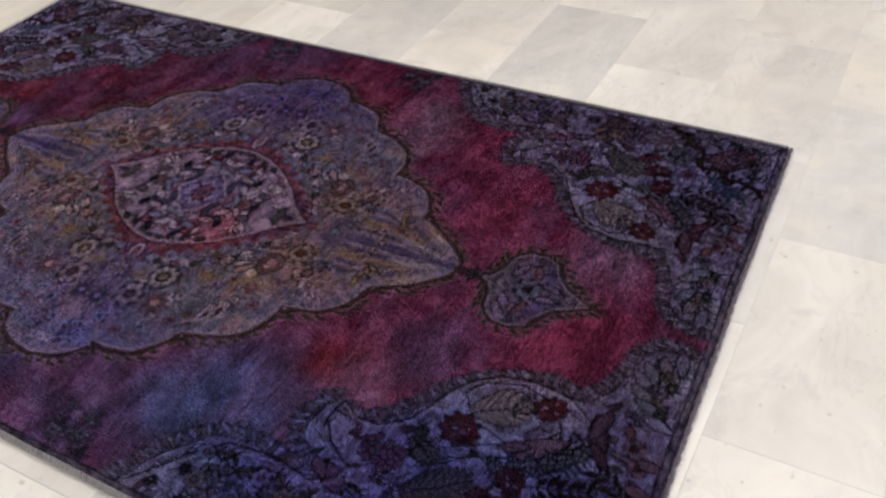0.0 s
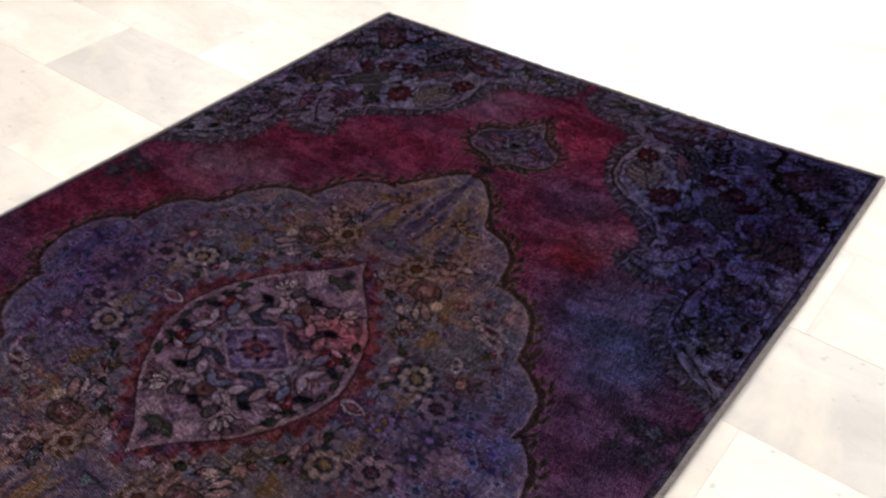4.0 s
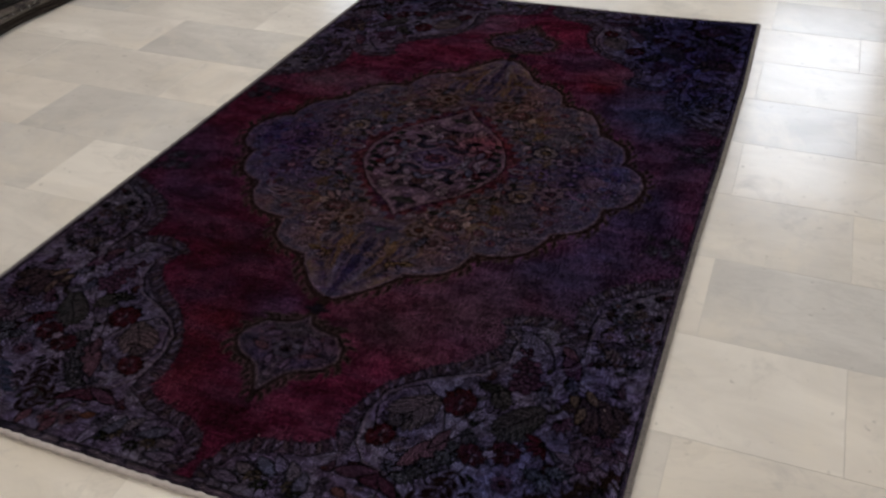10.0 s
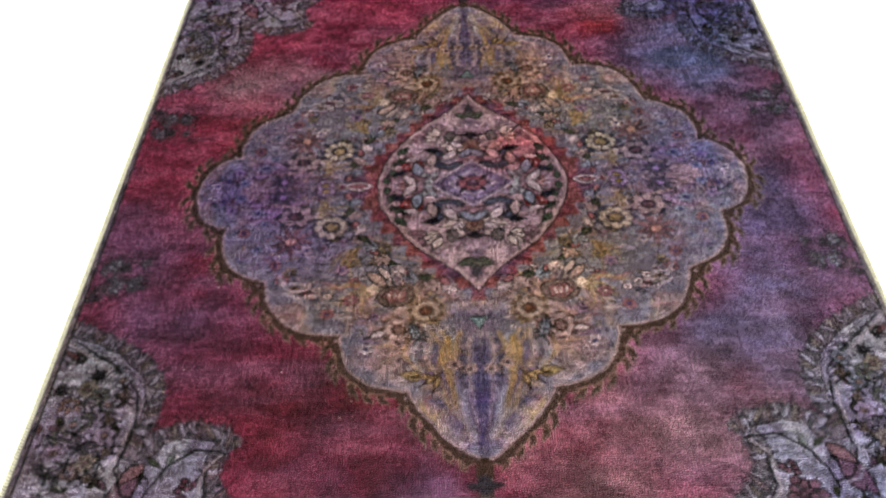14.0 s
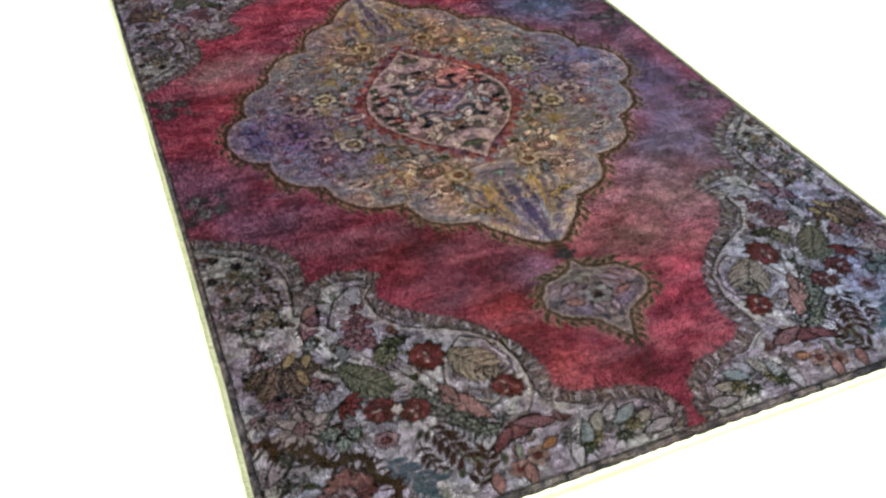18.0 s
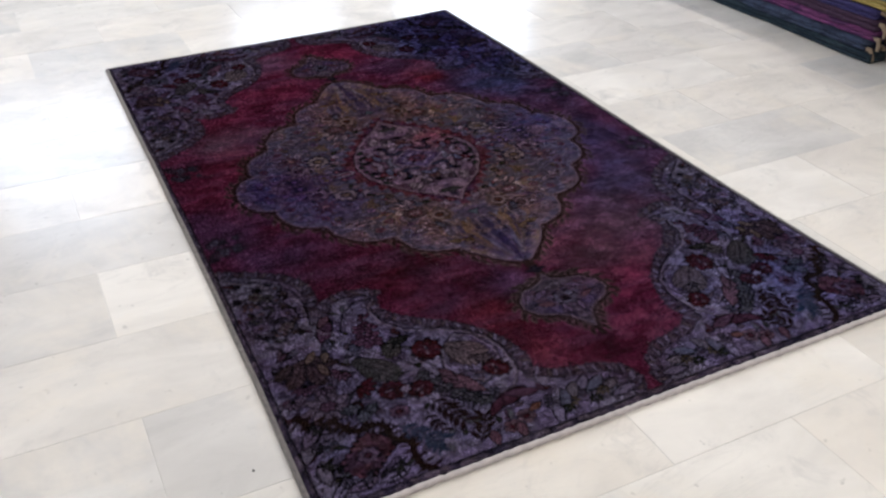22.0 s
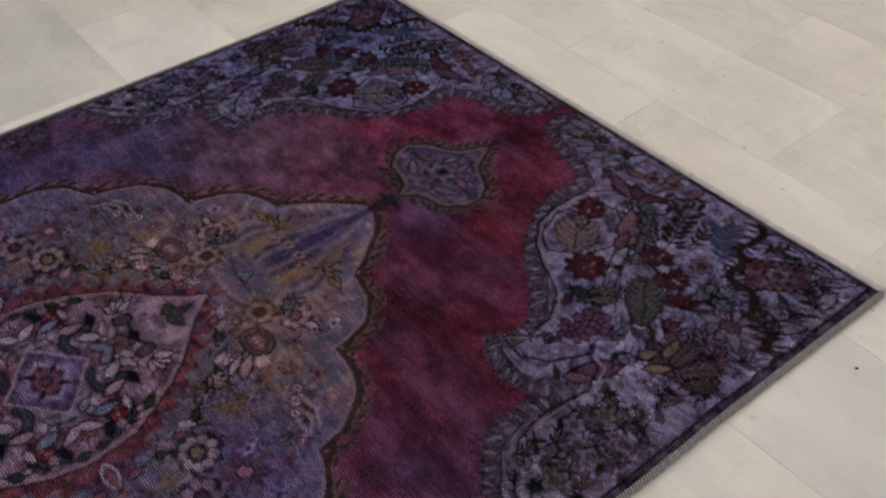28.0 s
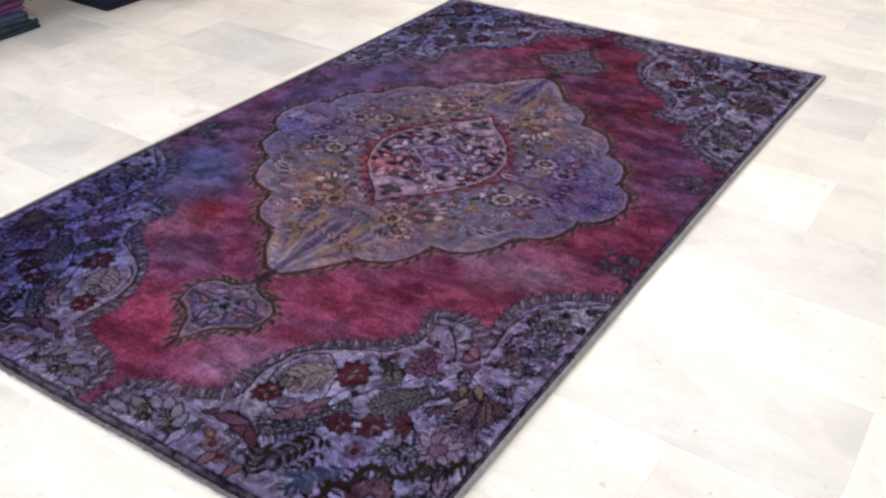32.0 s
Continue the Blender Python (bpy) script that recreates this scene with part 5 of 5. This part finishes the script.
bm = bmesh.new()
low = [bm.verts.new((x, y, 0.0012)) for x, y in ring(0.003)]
high = [bm.verts.new((x, y, 0.0068)) for x, y in ring(0.003)]
for k in range(len(low)):
    bm.faces.new((low[k], low[(k + 1) % len(low)], high[(k + 1) % len(low)], high[k]))
bm.faces.new(low[::-1]), bm.faces.new(high)
part("backing", bm, SELVEDGE, rug, "dark woven cotton backing")
for s in (-1, 1):
    side = [(float(x) + s * 0.0015, float(y), 0.0062) for x, y in zip(*placed(np.full(150, s * HALF_W), np.linspace(-HALF_L, HALF_L, 150)))]
    part("selvedge", tube(bmesh.new(), side, 0.0056, 8), SELVEDGE, rug, "dark overcast side cord", True)
    bm = bmesh.new()
    n = int(2 * HALF_L / 0.0062)
    for x, y in zip(*placed(np.full(n, s * HALF_W), np.linspace(-HALF_L + 0.006, HALF_L - 0.006, n))):
        r = 0.0062 + 0.0008 * random.random()
        x = float(x) + s * 0.0015
        pts = [(x + s * r * math.sin(q), float(y) + 0.0028 * (q - 1.2) + 0.0008 * random.random(), 0.0062 + r * math.cos(q)) for q in (-0.6, 0.1, 0.7, 1.3, 1.9)]
        tube(bm, pts, 0.0011 + 0.0007 * random.random(), 4, False)
    st = part("overlock_stitching", bm, THREAD, rug, "pale overlock stitches along the side")
    st["kind"] = "stuff"
    ex, ey = placed(np.linspace(-HALF_W - 0.004, HALF_W + 0.004, 150), np.full(150, s * HALF_L))
    bold = 0.80 if s < 0 else 0.62
    end = [(float(x), float(y) + s * (0.0085 * bold + 0.0020 * math.sin(x * 170) * random.random()), 0.0082 * bold) for x, y in zip(ex, ey)]
    part("end_binding", tube(bmesh.new(), end, lambda f: bold * (0.0080 + 0.0010 * math.sin(f * 400)), 8), CORD if s < 0 else SELVEDGE, rug, "undyed cream cotton end binding" if s < 0 else "dark wool end binding", True)
    bm = bmesh.new()
    fx, fy = placed(np.random.uniform(-HALF_W, HALF_W, 1800), np.full(1800, s * HALF_L))
    for x, y in zip(fx, fy):
        q = random.uniform(-0.6, 1.6)
        base = Vector((float(x), float(y) + s * (0.0065 + 0.0050 * math.cos(q)), 0.0056 + 0.0050 * math.sin(q)))
        tip = base + Vector((random.uniform(-0.002, 0.002), s * 0.0045 * math.cos(q) * random.random() + s * 0.001, 0.0035 * math.sin(q) * random.random()))
        w = Vector((0.0007, 0, 0))
        bm.faces.new([bm.verts.new(p) for p in (base - w, base + w, tip)])
    fz = part("fringe_fuzz", bm, CORD, rug, "short cotton fuzz on the end binding")
    fz["kind"] = "stuff"

# ------------------------------------------------------------------ stacked rugs by the sides
def folded_rug(name_label, material, x0, x1, y0, y1, z0, thick, face, seed, fringe=False, stitched=False):
    """A rug folded double and laid on a pile: a rounded fold towards face (+1 east, -1 west), ends open."""
    rug_ob = tagged(new("folded_rug"), name_label, "folded rug", "stacked folded rugs")
    rug_ob.location = ((x0 + x1) / 2, (y0 + y1) / 2, z0)
    hw, n = (x1 - x0) / 2, 46
    half = (y1 - y0) / 2

    def profile(y, lo, hi):
        wv = 0.016 * (noise.noise(Vector((y * 1.7, seed * 3.1, 0))) + 0.6 * noise.noise(Vector((y * 5.3, seed * 7.7, 2))))
        sag = 0.22 * thick * noise.noise(Vector((y * 3.1, seed * 5.3, 8)))
        r = (hi - lo) / 2
        pts = [(-face * hw, lo), (face * (hw - r) + wv, lo)]
        pts += [(face * (hw - r) + wv + face * r * math.sin(a), lo + r - r * math.cos(a) + sag * math.sin(a)) for a in (math.pi * k / 7 for k in range(1, 7))]
        pts += [(face * (hw - r) + wv, hi), (-face * hw, hi)]
        return pts

    split = random.uniform(0.30, 0.68)
    for k in range(2):
        bm = bmesh.new()
        lo, hi = (0.0005, thick * split - 0.0004) if k == 0 else (thick * split + 0.0004, thick - 0.0005)
        rows = []
        for i in range(n + 1):
            y = -half + 2 * half * i / n
            rows.append([bm.verts.new((x, y, z)) for x, z in profile(y, lo, hi)])
        for a, b in zip(rows, rows[1:]):
            for j in range(len(a)):
                f = (a[j], a[(j + 1) % len(a)], b[(j + 1) % len(a)], b[j])
                bm.faces.new(f if face < 0 else f[::-1])
        bm.faces.new(rows[0]), bm.faces.new(rows[-1][::-1])
        bmesh.ops.recalc_face_normals(bm, faces=bm.faces[:])
        part("layer", bm, material, rug_ob, "", True)
    if stitched:
        bm = bmesh.new()
        for i in range(120):
            y = -half + 2 * half * (i + random.random() * 2.5) / 122
            wv = profile(y, 0, thick)[1][0] - face * (hw - thick / 2)
            x = face * hw + wv
            a0, a1 = random.uniform(0.15, 0.4), random.uniform(0.55, 0.85)
            tube(bm, [(x - face * 0.005, y, thick * a0), (x + face * 0.001, y + random.uniform(-0.006, 0.008), thick * (a0 + a1) / 2), (x - face * 0.005, y + random.uniform(-0.008, 0.012), thick * a1)], random.uniform(0.0008, 0.0018), 4, False)
        s = part("edge_stitches", bm, THREAD, rug_ob, "pale whipped stitches on the fold")
        s["kind"] = "stuff"
    if fringe:
        for i in range(22):
            x = -hw + 2 * hw * (i + 0.5 + random.uniform(-0.3, 0.3)) / 22
            zt = thick * random.choice((0.3, 0.72))
            drop = random.uniform(0.03, 0.055)
            pts = [(x, -half + 0.01, zt), (x + random.uniform(-0.006, 0.006), -half - 0.016, zt - 0.002), (x + random.uniform(-0.012, 0.012), -half - 0.030, zt - drop * 0.45), (x + random.uniform(-0.018, 0.018), -half - 0.034, max(0.004 - z0, zt - drop))]
            part("tassel", tube(bmesh.new(), pts, lambda f: 0.0075 + 0.005 * math.exp(-((f - 0.45) / 0.16) ** 2), 7), TASSEL, rug_ob, "knotted beige cotton tassel", True)
    return rug_ob


def stack(colours, x0, x1, y0, y1, face, seed, fringe_from=99):
    z = 0.002
    for k, (word, c, acc, stitched) in enumerate(colours):
        m = wool_material("folded_wool_" + word.replace(" ", "_"), tuple(min(0.8, v * 1.15) for v in c), acc and tuple(min(0.8, v * 1.15) for v in acc))
        t = random.uniform(0.036, 0.046)
        dx, dy = random.uniform(-0.012, 0.012) - face * 0.004 * k, random.uniform(-0.03, 0.03)
        folded_rug(f"{word} wool rug folded double in a pile of rugs", m, x0 + dx, x1 + dx, y0 + dy, y1 + dy, z, t, face, seed + k, k >= fringe_from, stitched)
        z += t + 0.001


WEST = [("dark brown", lin(46, 40, 36), None, False), ("flecked grey", lin(84, 78, 74), lin(54, 50, 50), True), ("charcoal", lin(34, 32, 32), lin(46, 48, 44), False), ("dark green", lin(42, 48, 44), lin(34, 36, 44), False),
        ("slate blue", lin(58, 64, 76), lin(38, 42, 44), True), ("mustard", lin(108, 97, 64), lin(92, 82, 58), False), ("dusty rose", lin(136, 92, 86), None, False),
        ("steel blue", lin(64, 78, 86), lin(92, 100, 104), True), ("midnight blue", lin(30, 36, 50), None, False), ("salmon red", lin(146, 74, 56), lin(126, 62, 48), False), ("green grey", lin(62, 66, 58), None, False),
        ("ochre", lin(124, 92, 50), None, False), ("wine red", lin(92, 40, 44), None, False), ("ink blue", lin(32, 34, 48), None, False), ("teal", lin(48, 74, 78), None, False)]
stack(WEST, -3.0, -1.90, -1.1, 1.45, 1, 10)
EAST = [("dark teal", lin(34, 44, 54), lin(44, 56, 64), False), ("navy grey", lin(56, 64, 84), lin(40, 46, 62), False), ("orchid purple", lin(108, 62, 104), lin(76, 50, 84), False), ("dark wine", lin(60, 44, 62), None, False), ("indigo", lin(56, 52, 92), None, False),
        ("old gold", lin(142, 126, 74), None, False), ("grey green", lin(92, 104, 100), lin(66, 80, 84), False), ("forest green", lin(60, 74, 66), None, False), ("plum", lin(84, 52, 84), None, False), ("petrol blue", lin(48, 70, 86), None, False),
        ("brick red", lin(120, 60, 54), None, False), ("charcoal blue", lin(44, 50, 62), None, False), ("violet", lin(84, 66, 112), None, False)]
stack(EAST, 1.975, 3.06, -0.02, 2.0, -1, 40, 1)
SOUTH_EAST = [("black blue", lin(30, 30, 46), None, False), ("aubergine", lin(46, 34, 48), None, False), ("mustard brown", lin(116, 98, 50), None, False), ("brick brown", lin(98, 62, 52), lin(80, 46, 44), False), ("rust", lin(118, 70, 52), None, False),
              ("denim blue", lin(62, 76, 104), None, False), ("taupe", lin(98, 86, 82), None, False), ("deep red", lin(98, 38, 46), None, False), ("blue grey", lin(78, 88, 100), None, False), ("umber", lin(70, 54, 46), None, False), ("lilac", lin(112, 96, 124), None, False), ("sea green", lin(66, 92, 88), None, False),
              # top three are out of view, added to widen the stack's shadow
              ("unseen dark plum", lin(62, 40, 60), None, False), ("unseen stone grey", lin(104, 100, 96), None, False), ("unseen night blue", lin(36, 42, 62), None, False)]
stack(SOUTH_EAST, 1.90, 2.96, -2.35, -0.33, -1, 70)

grit = bmesh.new()
bmesh.ops.create_icosphere(grit, subdivisions=1, radius=0.0035)
for v in grit.verts:
    v.co *= random.uniform(0.7, 1.2)
    v.co.z = v.co.z * 0.6 + 0.0025
g = tagged(mesh_ob("grit", grit, DEBRIS), "small black speck of grit on the marble floor", "debris")
g.location = (-0.838, -1.103, 0.0)

# ------------------------------------------------------------------ marble floor, tile by tile
floor = tagged(mesh_ob("floor", one_box(ROOM_W - T, ROOM_E + T, ROOM_S - T, ROOM_N + T, -0.1, -0.0009), GROUT), "polished cream and grey marble tile floor in running bond", "floor", kind="structure")
TX, TY, JOINT, SKEW = 0.6100, 0.3050, 0.0013, 0.0109
X_ODD, Y_ZERO = -1.001, -1.4601
tile_me = bpy.data.meshes.new("tile")
bm = one_box(-TX / 2 + JOINT / 2, TX / 2 - JOINT / 2, -TY / 2 + JOINT / 2, TY / 2 - JOINT / 2, -0.010, 0.0)
top = [e for e in bm.edges if all(v.co.z > -0.001 for v in e.verts)]
bmesh.ops.bevel(bm, geom=top, offset=0.0005, segments=1, affect="EDGES")
bm.to_mesh(tile_me)
bm.free()
tile_me.materials.append(MARBLE)
trng = random.Random(5)
TONES = {"light": (1.10, 1.075, 1.03), "cream": (1.06, 1.02, 0.96), "mid": (1.00, 0.975, 0.935), "grey": (0.895, 0.888, 0.876)}
# tiles whose tone stands out beside the rug, by course and column
KNOWN = {(3, 0): "light", (4, 0): "grey", (5, 0): "cream", (1, 0): "grey", (3, 3): "grey", (2, 3): "light", (2, -1): "cream", (6, 0): "grey", (7, 0): "light", (5, -1): "mid", (4, -1): "cream",
         (3, -1): "grey", (5, 3): "light", (4, 3): "mid", (1, 3): "cream", (0, 1): "cream", (0, 2): "light", (-1, 1): "light", (-1, 2): "cream", (8, 1): "mid", (8, 2): "light", (9, 0): "grey"}
far_tiles = []
for row in range(-12, 22):
    start = 0.0 if row % 2 else -TX / 2
    for colm in range(-7, 12):
        along, across = start + (colm + 0.5) * TX, (row + 0.5) * TY
        x, y = X_ODD + along - SKEW * across, Y_ZERO + across + SKEW * along
        if not ROOM_S - 0.1 < y < ROOM_N + 0.1 or not ROOM_W - 0.2 < x < ROOM_E + 0.2:
            continue
        name = KNOWN.get((row, colm)) or trng.choice(("light", "cream", "cream", "mid", "mid", "grey"))
        s = trng.uniform(0.97, 1.03)
        tone_rgb = [c * s for c in TONES[name]]
        if -2.4 < x < 3.2 and -2.0 < y < 3.0:
            t = new("tile", tile_me)
            t.parent = floor
            t.location = (x, y, trng.uniform(-0.0004, 0.0002))
            t.rotation_euler.z = SKEW
            t.color = (*tone_rgb, 1)
        else:
            far_tiles.append((x, y))
bm = bmesh.new()
turn = Matrix.Rotation(SKEW, 4, "Z")
for x, y in far_tiles:
    one = box(bmesh.new(), -TX / 2 + JOINT / 2, TX / 2 - JOINT / 2, -TY / 2 + JOINT / 2, TY / 2 - JOINT / 2, -0.010, 0.0)
    spot = {v: bm.verts.new(turn @ v.co + Vector((x, y, 0))) for v in one.verts}
    for f in one.faces:
        bm.faces.new([spot[v] for v in f.verts])
    one.free()
ft = part("far_tiles", bm, MARBLE, floor, "cream marble tiles further off")
ft["kind"] = "stuff"
ft.color = (0.95, 0.935, 0.90, 1)
